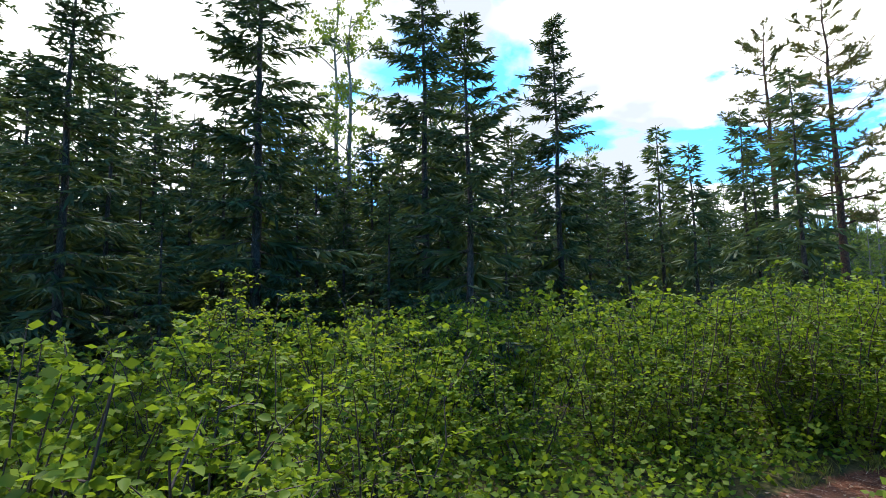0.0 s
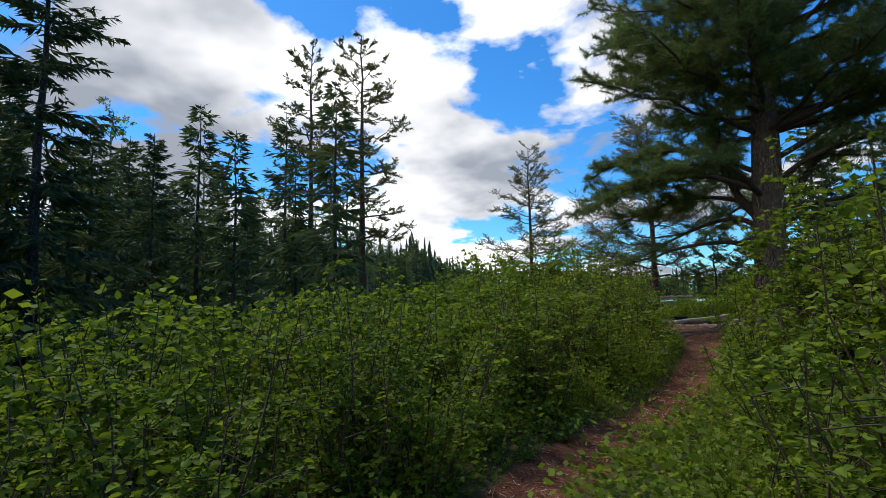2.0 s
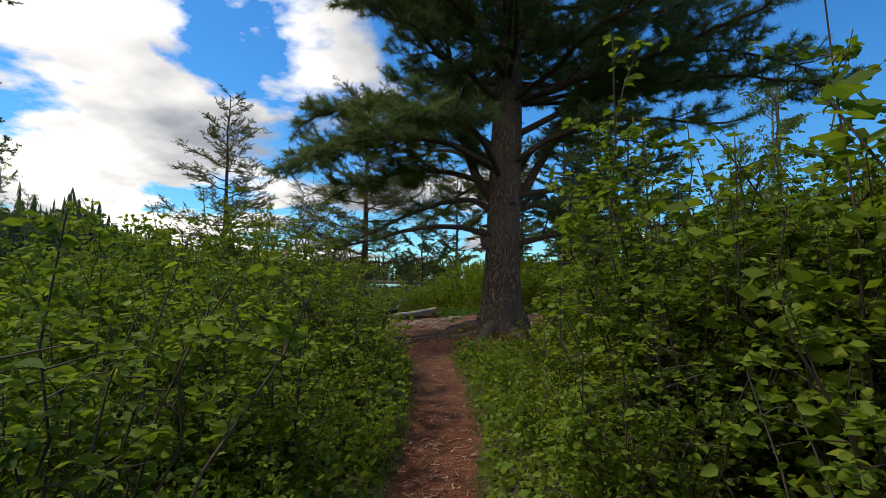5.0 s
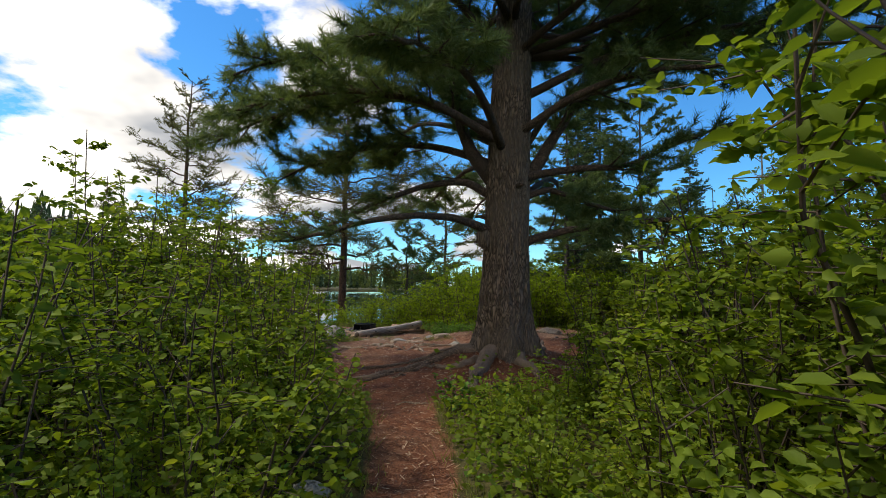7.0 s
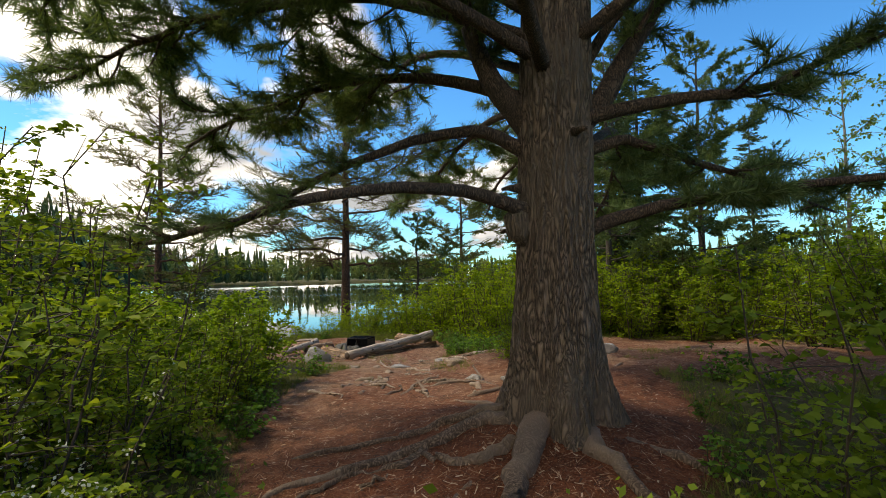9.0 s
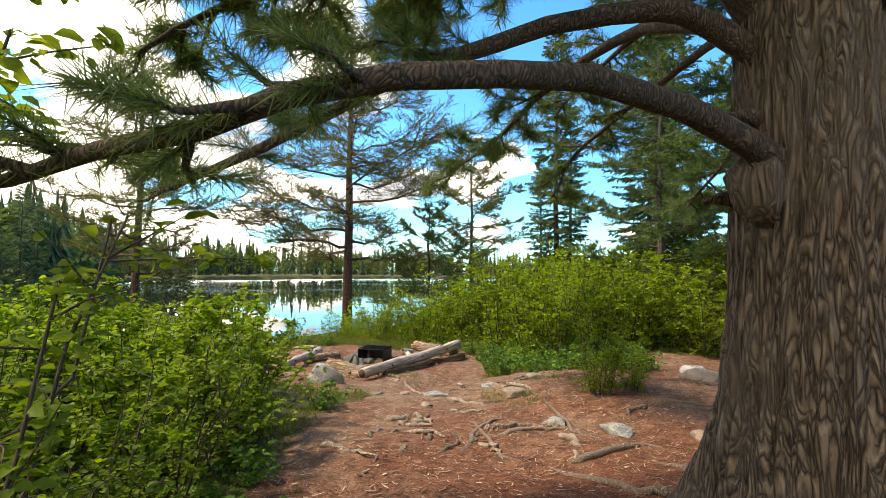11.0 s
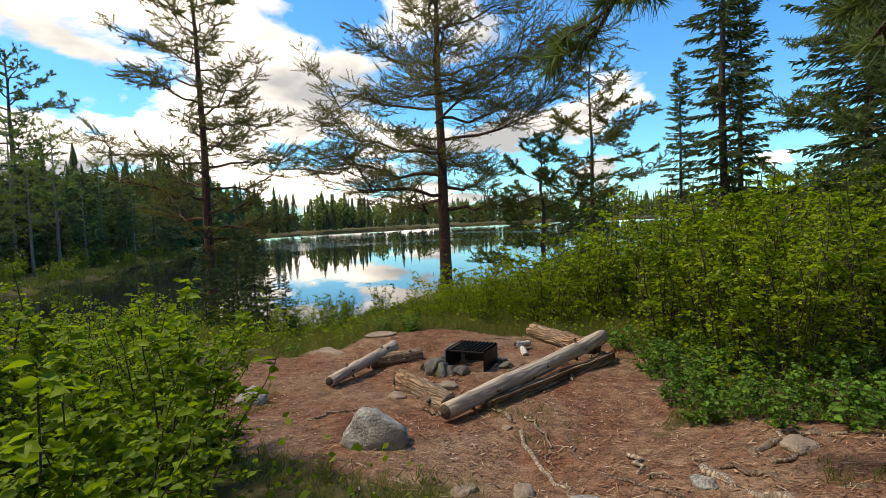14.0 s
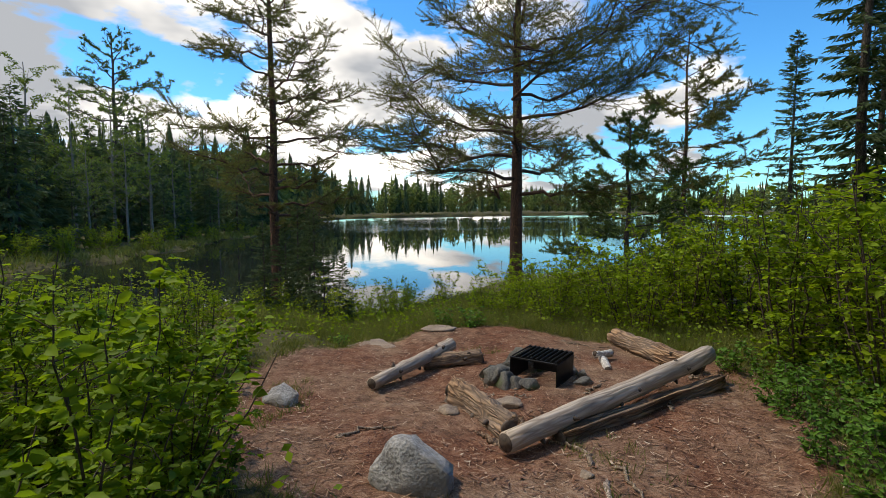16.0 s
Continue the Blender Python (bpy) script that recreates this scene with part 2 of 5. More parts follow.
def ground_material():
    m, t, p = material("forest_floor")
    geo = wire(t, "ShaderNodeNewGeometry")
    pos = geo.outputs["Position"]
    big = wire(t, "ShaderNodeTexNoise", [("Vector", pos), ("Scale", 0.9), ("Detail", 5.0), ("Roughness", 0.6)])
    mid = wire(t, "ShaderNodeTexNoise", [("Vector", pos), ("Scale", 7.0), ("Detail", 7.0), ("Roughness", 0.7)])
    fine = wire(t, "ShaderNodeTexNoise", [("Vector", pos), ("Scale", 60.0), ("Detail", 4.0), ("Roughness", 0.75)])
    speck = wire(t, "ShaderNodeTexVoronoi", [("Vector", pos), ("Scale", 48.0)])
    grain = math_node(t, "ADD", math_node(t, "MULTIPLY", mid.outputs[0], 0.5), math_node(t, "MULTIPLY", fine.outputs[0], 0.5))
    red = ramp(t, grain, [(0.40, (0.075, 0.030, 0.018)), (0.51, (0.205, 0.088, 0.050)), (0.62, (0.36, 0.195, 0.120))])
    tan = ramp(t, grain, [(0.40, (0.120, 0.070, 0.045)), (0.51, (0.270, 0.165, 0.105)), (0.62, (0.43, 0.300, 0.205))])
    soil = mix(t, ramp(t, big.outputs[0], [(0.42, (0, 0, 0)), (0.62, (1, 1, 1))]), red, tan)
    duff = ramp(t, grain, [(0.38, (0.045, 0.016, 0.010)), (0.51, (0.165, 0.056, 0.028)), (0.64, (0.27, 0.112, 0.058))])
    under = wire(t, "ShaderNodeAttribute", attribute_name="needle_bed").outputs["Fac"]
    soil = mix(t, math_node(t, "MULTIPLY", under, ramp(t, mid.outputs[0], [(0.3, (0.6, 0.6, 0.6)), (0.5, (1, 1, 1))])), soil, duff)
    chips = math_node(t, "LESS_THAN", speck.outputs["Distance"], 0.20)
    soil = mix(t, math_node(t, "MULTIPLY", chips, 0.6), soil, (0.42, 0.28, 0.175, 1))
    dots = wire(t, "ShaderNodeTexVoronoi", [("Vector", pos), ("Scale", 85.0), ("Randomness", 1.0)])
    soil = mix(t, math_node(t, "MULTIPLY", math_node(t, "LESS_THAN", dots.outputs["Distance"], 0.24), 0.65), soil, (0.040, 0.022, 0.014, 1))
    green = ramp(t, grain, [(0.35, (0.038, 0.034, 0.014)), (0.55, (0.110, 0.100, 0.038)), (0.72, (0.22, 0.185, 0.085))])
    trod = wire(t, "ShaderNodeAttribute", attribute_name="trodden").outputs["Fac"]
    edge = math_node(t, "ADD", trod, math_node(t, "MULTIPLY", math_node(t, "SUBTRACT", mid.outputs[0], 0.5), 0.9))
    f = ramp(t, edge, [(0.36, (0, 0, 0)), (0.62, (1, 1, 1))])
    t.links.new(mix(t, f, green, soil), p.inputs["Base Color"])
    p.inputs["Roughness"].default_value = 0.95
    p.inputs["Specular IOR Level"].default_value = 0.15
    b = wire(t, "ShaderNodeBump", [("Strength", 1.0), ("Distance", 0.03), ("Height", math_node(t, "ADD", grain, math_node(t, "MULTIPLY", chips, 0.2)))])
    t.links.new(b.outputs[0], p.inputs["Normal"])
    return m


def water_material():
    m, t, p = material("lake_water")
    geo = wire(t, "ShaderNodeNewGeometry")
    mp = wire(t, "ShaderNodeMapping", [(0, geo.outputs["Position"]), ("Scale", (1.0, 0.35, 1.0)), ("Rotation", (0, 0, 0.3))])
    a = wire(t, "ShaderNodeTexNoise", [("Vector", mp.outputs[0]), ("Scale", 1.2), ("Detail", 4.0)])
    big = wire(t, "ShaderNodeTexNoise", [("Vector", geo.outputs["Position"]), ("Scale", 0.035), ("Detail", 3.0)])
    p.inputs["Base Color"].default_value = (0.012, 0.014, 0.012, 1)
    p.inputs["IOR"].default_value = 1.33
    p.inputs["Specular IOR Level"].default_value = 0.8
    t.links.new(ramp(t, big.outputs[0], [(0.48, (0.02, 0.02, 0.02)), (0.6, (0.12, 0.12, 0.12))]), p.inputs["Roughness"])
    b = wire(t, "ShaderNodeBump", [("Strength", 0.05), ("Distance", 0.05), ("Height", a.outputs[0])])
    t.links.new(b.outputs[0], p.inputs["Normal"])
    return m


GROUND, WATER = ground_material(), water_material()

# ---- mesh tools ----
rng = np.random.default_rng(7)


def mesh_data(name, verts, faces, mat, smooth=False):
    """A mesh of faces with the same number of corners, from arrays."""
    verts, faces = np.asarray(verts, np.float32).reshape(-1, 3), np.asarray(faces, np.int32)
    me = bpy.data.meshes.new(name)
    n, k = faces.shape
    me.vertices.add(len(verts))
    me.vertices.foreach_set("co", verts.ravel())
    me.loops.add(n * k)
    me.loops.foreach_set("vertex_index", faces.ravel())
    me.polygons.add(n)
    me.polygons.foreach_set("loop_start", np.arange(0, n * k, k, dtype=np.int32))
    if smooth:
        me.polygons.foreach_set("use_smooth", np.ones(n, bool))
    me.update()
    me.validate()
    me.materials.append(mat)
    return me


def part(name, me, parent=None, label=""):
    ob = new(name, me)
    if parent is not None:
        ob.parent = parent
    if label:
        tagged(ob, label)
    return ob


def thing(name, label, category, at=(0, 0, 0), group="", kind=""):
    ob = new(name)
    ob.empty_display_size = 0.2
    ob.location = at
    return tagged(ob, label, category, group, kind)


def join(pieces):
    """One list of vertices and faces from several."""
    vs, fs, n = [], [], 0
    for v, f in pieces:
        vs.append(v)
        fs.append(np.asarray(f) + n)
        n += len(v)
    return np.concatenate(vs), np.concatenate(fs)


def tube(points, radii, sides=6, lumps=0.0, seed=0):
    """A tapered tube along points, closed at both ends; all quads."""
    pts, radii = np.asarray(points, float), np.asarray(radii, float)
    n = len(pts)
    tang = np.gradient(pts, axis=0)
    tang /= np.linalg.norm(tang, axis=1)[:, None] + 1e-9
    ref = np.array([0.0, 0, 1]) if abs(tang[:, 2].mean()) < 0.8 else np.array([1.0, 0, 0])
    a = np.cross(tang, ref)
    a /= np.linalg.norm(a, axis=1)[:, None] + 1e-9
    b = np.cross(tang, a)
    ang = np.linspace(0, 2 * np.pi, sides, endpoint=False)
    r = radii[:, None] * np.ones(sides)
    if lumps:
        g = np.random.default_rng(seed)
        wav = sum(g.normal(0, 1) * np.cos(k * ang + g.uniform(0, 6) + g.uniform(-2, 2) * np.linspace(0, 1, n)[:, None]) for k in (1, 2, 3, 5))
        r = r * (1 + lumps * wav * 0.5 + lumps * 0.4 * g.normal(0, 1, (n, sides)))
    v = pts[:, None] + r[..., None] * (np.cos(ang)[None, :, None] * a[:, None] + np.sin(ang)[None, :, None] * b[:, None])
    idx = np.arange(n * sides).reshape(n, sides)
    nxt = np.roll(idx, -1, axis=1)
    f = np.stack([idx[:-1], nxt[:-1], nxt[1:], idx[1:]], -1).reshape(-1, 4)
    caps = []
    h = sides // 2
    for row, flip in ((idx[0], False), (idx[-1], True)):
        for i in range(h - 1):
            q = [row[i], row[i + 1], row[sides - 2 - i], row[sides - 1 - i]]
            caps.append(q if flip else q[::-1])
    return v.reshape(-1, 3), np.concatenate([f, np.array(caps)]) if caps else f


def unit(v):
    return v / (np.linalg.norm(v, axis=-1, keepdims=True) + 1e-9)


def bent(start, way, length, rise=0.0, wobble=0.1, steps=6, g=rng):
    """A crooked line from start; rise: how much its end bends up (or down)."""
    s = np.linspace(0, 1, steps)
    way = unit(np.asarray(way, float))
    side = g.normal(0, wobble * length / 2.5, (steps, 3)) * s[:, None]
    side[0] = 0
    p = np.asarray(start, float) + way * (s * length)[:, None] + side
    p[:, 2] += rise * length * s ** 2
    return p


def along(points, s):
    """Places at the fractions s of a line."""
    points = np.asarray(points)
    q = np.clip(s, 0, 1) * (len(points) - 1)
    i = np.minimum(q.astype(int), len(points) - 2)
    f = (q - i)[:, None]
    return points[i] * (1 - f) + points[i + 1] * f


def leaves(at, way, size, g=rng, width=0.62, fold=0.25, droop=0.0):
    """Ovate folded leaves: two quads each. at, way: arrays; size: lengths."""
    n = len(at)
    way = unit(way + np.array([0, 0, -droop]))
    roll = g.normal(0, 1, (n, 3))
    roll[:, 2] += 1.2
    up = unit(roll - (roll * way).sum(1)[:, None] * way)
    side = np.cross(way, up)
    L = size[:, None]
    w = L * width * 0.5
    lift = up * (w * fold)
    base, tip = at, at + way * L - up * L * 0.12
    r1, r2 = at + way * L * 0.30 + side * w + lift, at + way * L * 0.68 + side * w * 0.78 + lift
    l1, l2 = at + way * L * 0.30 - side * w + lift, at + way * L * 0.68 - side * w * 0.78 + lift
    v = np.stack([base, r1, r2, tip, l2, l1], 1).reshape(-1, 3)
    o = (np.arange(n) * 6)[:, None]
    f = np.stack([o + [0, 1, 2, 3], o + [0, 3, 4, 5]], 1).reshape(-1, 4)
    return v, f


def slivers(at, way, length, width, g=rng):
    """Narrow needle sprays: one rhomb each."""
    n = len(at)
    way = unit(way)
    up = unit(np.cross(way, g.normal(0, 1, (n, 3))))
    L, w = np.reshape(length, (-1, 1)), np.reshape(width, (-1, 1))
    v = np.stack([at, at + way * L * 0.45 + up * w, at + way * L, at + way * L * 0.45 - up * w], 1).reshape(-1, 3)
    return v, np.arange(n * 4).reshape(n, 4)


def tufts(at, way, count, length, width, g=rng, spread=0.8):
    """Bundles of needles round each place: count triangles each."""
    n = len(at)
    a = np.repeat(at, count, 0)
    d = unit(np.repeat(unit(way), count, 0) * 0.75 + g.normal(0, spread, (n * count, 3)))
    s = unit(np.cross(d, g.normal(0, 1, d.shape)))
    a = a + np.repeat(unit(way), count, 0) * g.uniform(-0.05, 0.06, (n * count, 1))
    L = g.uniform(0.75, 1.15, (n * count, 1)) * length
    v = np.stack([a - s * width, a + s * width, a + d * L], 1).reshape(-1, 3)
    return v, np.arange(n * count * 3).reshape(-1, 3)


# ---- ground, lake ----
WATER_Z = -1.0
DOWN_Y = np.array([-60, -8, -2.6, 0.3, 1.6, 3.0, 5.6, 8.9, 10.5, 12.2, 15.0, 17.0, 20.0, 24.0, 60])
DOWN_Z = np.array([-0.3, -0.28, -0.10, -0.06, 0.08, 0.20, 0.27, 0.30, 0.32, 0.16, 0.12, -0.05, -0.45, -0.75, -0.9])
BEARING = np.array([-60, -40, -25, -10, 0, 10, 15, 20, 28, 35, 42, 50, 62, 75, 86, 100])
NEAR = np.array([120, 90, 60, 36, 24, 19.0, 17.6, 14.0, 12.0, 12.2, 14.2, 14.6, 16, 18, 24, 24])
FAR = np.array([120, 130, 170, 210, 220, 200, 190, 170, 150, 110, 50, 34, 27, 24, 24, 24])
TRAIL = np.array([(8, -8.6), (4.2, -7.3), (2.4, -6.4), (0.9, -5.4), (-0.1, -4.3), (-0.5, -3.2), (-0.55, -2), (-0.40, -0.6), (-0.12, 0.8), (-0.03, 2.4), (-0.15, 4.2), (-0.45, 5.8), (-0.8, 8.0), (-1.0, 10.0)], float)


def lake_depth(x, y):
    """How far inside the lake a place is (metres); negative on land."""
    dx, dy = x + 1.09, y - 8.9
    d, th = np.hypot(dx, dy), np.degrees(np.arctan2(-dx, dy))
    wave = 0.5 * np.sin(th * 0.9) + 0.35 * np.sin(th * 2.3 + 1)
    near, far = np.interp(th, BEARING, NEAR) + wave * 0.5, np.interp(th, BEARING, FAR) + wave * 2
    return np.where((th > -60) & (th < 100), np.minimum(d - near, far - d), -30.0)


def trail_distance(x, y):
    best = np.full(np.shape(x), 1e9)
    for (ax, ay), (bx, by) in zip(TRAIL[:-1], TRAIL[1:]):
        ux, uy = bx - ax, by - ay
        s = np.clip(((x - ax) * ux + (y - ay) * uy) / (ux * ux + uy * uy), 0, 1)
        best = np.minimum(best, np.hypot(x - ax - s * ux, y - ay - s * uy))
    return best


def smooth(a, lo, hi):
    t = np.clip((a - lo) / (hi - lo), 0, 1)
    return t * t * (3 - 2 * t)


def ground_z(x, y):
    x, y = np.asarray(x, float), np.asarray(y, float)
    z = np.interp(y, DOWN_Y, DOWN_Z)
    z = z + 0.20 * smooth(x, -0.8, 1.6) * smooth(y, 6, 9) * (1 - smooth(y, 13, 17))
    z = z + 0.27 * np.exp(-(((x - 0.75) / 1.15) ** 2 + ((y - 7.05) / 0.85) ** 2))
    z = z + 0.05 * np.sin(x * 1.7 + 0.4) * np.sin(y * 1.3) + 0.025 * np.sin(x * 4.1) * np.sin(y * 3.7 + 1)
    z = z - 0.06 * (1 - smooth(trail_distance(x, y), 0.15, 0.7)) * (1 - smooth(y, 3, 6))
    away = np.hypot(x, y - 5)
    z = z + 2.2 * smooth(away, 60, 400) * (0.6 + 0.4 * np.sin(x * 0.011 + 1) * np.cos(y * 0.013))
    deep = lake_depth(x, y)
    shore = WATER_Z + 0.10 + 0.22 * np.clip(-deep, 0, 8) ** 0.8
    z = np.where(deep < 0, np.where(deep > -8, np.minimum(z, shore) * (1 - smooth(-deep, 5, 8)) + z * smooth(-deep, 5, 8), z), z)
    return np.where(deep >= 0, WATER_Z + 0.10 - 0.5 * np.clip(deep, 0, 2), z)


def gz(x, y):
    return float(ground_z(x, y))


def trodden(x, y):
    """1 where feet have worn the ground bare, 0 under the bushes."""
    a = 1 - smooth(trail_distance(x, y), 0.16, 0.42)
    ring = np.hypot((x + 2.2) / 2.4, (y - 13.1) / 2.4)
    b = 1 - smooth(ring, 0.8, 1.15)
    c = 1 - smooth(np.hypot((x - 0.2) / 2.3, (y - 8.6) / 3.6), 0.75, 1.1)
    d = 1 - smooth(np.hypot((x - 3.6) / 3.2, (y - 11.0) / 2.6), 0.8, 1.1)
    return np.clip(np.maximum.reduce([a, b, c, d]), 0, 1)


def spaced(lo, hi, step, reach, grow):
    mid = list(np.arange(lo, hi, step))
    out, s = [], step
    x = hi
    while x < reach:
        out.append(x)
        s *= grow
        x += s
    left, s, x = [], step, lo
    while x > -reach:
        s *= grow
        x -= s
        left.append(x)
    return np.array(left[::-1] + mid + out)


gx, gy = spaced(-6, 6, 0.16, 1800, 1.12), spaced(-8, 18, 0.16, 1800, 1.12)
GX, GY = np.meshgrid(gx, gy)
GZ = ground_z(GX, GY)
idx = np.arange(GX.size).reshape(GX.shape)
quads = np.stack([idx[:-1, :-1], idx[:-1, 1:], idx[1:, 1:], idx[1:, :-1]], -1).reshape(-1, 4)
ground_mesh = mesh_data("ground", np.stack([GX, GY, GZ], -1), quads, GROUND, True)
layer = ground_mesh.attributes.new("trodden", "FLOAT", "POINT")
layer.data.foreach_set("value", trodden(GX, GY).astype(np.float32).ravel())
layer = ground_mesh.attributes.new("needle_bed", "FLOAT", "POINT")
bed = np.maximum(np.exp(-(((GX - 0.9) / 3.2) ** 2 + ((GY - 6.4) / 2.7) ** 2) ** 2), 0.95 * np.exp(-((GX / 1.5) ** 2 + ((GY + 0.4) / 6) ** 2) ** 2))
layer.data.foreach_set("value", bed.astype(np.float32).ravel())
tagged(part("ground", ground_mesh), "forest floor with a worn trail of red needles", "ground", kind="structure")

lx, ly = np.linspace(-150, 150, 31), np.linspace(10, 250, 31)
LX, LY = np.meshgrid(lx, ly)
idx = np.arange(LX.size).reshape(LX.shape)
quads = np.stack([idx[:-1, :-1], idx[:-1, 1:], idx[1:, 1:], idx[1:, :-1]], -1).reshape(-1, 4)
tagged(part("water", mesh_data("water", np.stack([LX, LY, np.full(LX.shape, WATER_Z)], -1), quads, WATER, True)), "still dark lake mirroring clouds and trees", "lake", kind="structure")


# ---- kinds of plants ----
def shrub_kind(name, label, seed, height, spread, stems, leaf, mat, per_stem, base=0.25, group="undergrowth", plain=False):
    """A leafy shrub: crooked stems with side twigs, and its leaves. plain: leaves of one quad, for shrubs seen from afar."""
    g = np.random.default_rng(seed)
    wood, at, way = [], [], []
    for i in range(stems):
        ang, lean = g.uniform(0, 2 * np.pi), g.uniform(0.05, 1.0) ** 0.7 * spread
        h = height * g.uniform(0.55, 1.0)
        foot = np.array([np.cos(ang), np.sin(ang), 0]) * g.uniform(0, 0.35) * spread
        line = bent(foot - np.array([0, 0, 0.05]), (np.cos(ang) * lean, np.sin(ang) * lean, h), np.hypot(h, lean), -0.04, 0.07, 6, g)
        wood.append(tube(line, np.linspace(0.010, 0.003, 6) * (height / 1.7) ** 0.5, 3))
        twigs = [line]
        for s in g.uniform(base, 0.97, int(6 + 3 * height)):
            p = along(line, np.array([s]))[0]
            d = unit(np.array([*g.normal(0, 1, 2), g.uniform(0.0, 1.0)]))
            tw = bent(p, d, g.uniform(0.14, 0.42) * height / 1.7 * (1.25 - s * 0.6), -0.1, 0.12, 3, g)
            if not plain:
                wood.append(tube(tw, np.linspace(0.004, 0.0015, 3), 3))
            twigs.append(tw)
        per = max(2, int(per_stem / len(twigs)))
        for k, tw in enumerate(twigs):
            m = per * 2 if k == 0 else max(1, int(per * g.choice([0.3, 0.7, 1.0, 2.0])))
            s = g.uniform(base if k == 0 else 0.12, 1.02, m)
            at.append(along(tw, s) + g.normal(0, 0.014, (m, 3)))
            d = g.normal(0, 1, (m, 3))
            d[:, 2] = np.abs(d[:, 2]) * 0.3 - 0.30
            way.append(d)
    at, way = np.concatenate(at), np.concatenate(way)
    size = leaf * g.uniform(0.5, 1.2, len(at))
    ob = thing(name, label, "shrub", (0, 0, 0), group)
    tagged(part("stem_wood", mesh_data("stem_wood", *join(wood), TWIG), ob), "thin brown stems", kind="stuff")
    v, f = slivers(at, way, size, size * 0.36, g) if plain else leaves(at, way, size, g)
    part("foliage", mesh_data("foliage", v, f, mat), ob)
    return ob


def spruce_kind(name, label, seed, height, radius, bare=0.03, dense=1.0, group="conifers", mat=SPRUCE, gap=0.24, spray=1.0, full=0.7):
    """A spruce: a straight trunk and drooping whorls of needled boughs. spray: size of the sprays."""
    g = np.random.default_rng(seed)
    ob = thing(name, label, "spruce", (0, 0, 0), group)
    zs = np.linspace(-0.1, height, 9)
    part("trunk", mesh_data("trunk", *tube(np.stack([g.normal(0, 0.015, 9), g.normal(0, 0.015, 9), zs], 1), np.linspace(height * 0.012, 0.008, 9), 7), GREYBARK, True), ob)
    wood, at, way, size = [], [], [], []
    z = height * bare
    while z < height * 0.985:
        f = 1 - z / height
        reach = radius * (f ** full) * g.uniform(0.7, 1.15) + 0.08
        for k in range(int(g.integers(5, 8))):
            ang = g.uniform(0, 2 * np.pi)
            L = reach * g.uniform(0.5, 1.15)
            d = np.array([np.cos(ang), np.sin(ang), 0.40 - 0.80 * min(f * 1.3, 1)])
            line = bent((0, 0, z + g.uniform(-0.1, 0.1)), d, L, 0.24 * f, 0.05, 4, g)
            wood.append(tube(line, np.linspace(0.005 + 0.007 * f, 0.002, 4), 3))
            m = int((14 + 48 * L) * dense)
            s = g.uniform(0.03, 1.0, m) ** 0.75
            p = along(line, s)
            out = unit(line[-1] - line[0])
            lat = np.cross(out, (0, 0, 1.0))
            sgn = g.choice([-1, 1], m)[:, None]
            w = out * g.uniform(0.3, 1.0, (m, 1)) + lat * sgn * g.uniform(0.1, 1.0, (m, 1)) + np.array([0, 0, -0.30]) + g.normal(0, 0.22, (m, 3))
            at.append(p)
            way.append(w)
            size.append((0.12 + 0.22 * L * (1.05 - s)) * g.uniform(0.6, 1.25, m) * spray)
        z += gap * (0.55 + 0.6 * f) * g.uniform(0.8, 1.25)
    at, way, size = np.concatenate(at), np.concatenate(way), np.concatenate(size)
    if spray < 1.5:
        part("branchwork", mesh_data("branchwork", *join(wood), GREYBARK), ob)
    v, f = slivers(at, way, size, 0.010 * spray + 0.046 * size, g)
    part("crown", mesh_data("crown", v, f, mat), ob)
    return ob


def limb(g, line, r0, tips, wood, twig_every=0.22, twig_len=0.7, depth=2, droop=0.1, sides=7, start=0.3):
    """Wood along a line with side branches; the ends that carry needles go into tips."""
    n = len(line)
    wood.append(tube(line, np.linspace(r0, max(r0 * 0.22, 0.004), n), sides if r0 > 0.03 else 3))
    L = np.linalg.norm(np.diff(line, axis=0), axis=1).sum()
    for s in np.arange(start, 1.0, twig_every / max(L, 0.1)):
        s = min(1, s + g.uniform(-0.02, 0.02))
        p = along(line, np.array([s]))[0]
        d = unit(along(line, np.array([min(1, s + 0.1)]))[0] - along(line, np.array([max(0, s - 0.1)]))[0])
        lat = unit(np.cross(d, (0, 0, 1.0))) * g.choice([-1, 1])
        w = d * g.uniform(0.4, 1.0) + lat * g.uniform(0.4, 1.0) + np.array([0, 0, g.uniform(-0.35, 0.45) - droop])
        ln = twig_len * (1.15 - 0.75 * s) * g.uniform(0.5, 1.2)
        tw = bent(p, w, ln, 0.15, 0.10, 5, g)
        if depth > 1:
            limb(g, tw, max(0.006, r0 * 0.30), tips, wood, twig_every * 0.7, twig_len * 0.42, depth - 1, droop, 4, 0.15)
        else:
            wood.append(tube(tw[::2], np.linspace(0.004, 0.002, 3), 3))
            for q in (0.2, 0.4, 0.6, 0.8, 1.0):
                tips.append((along(tw, np.array([q]))[0], unit(tw[-1] - tw[0])))
    tips.append((line[-1], unit(line[-1] - line[-2])))


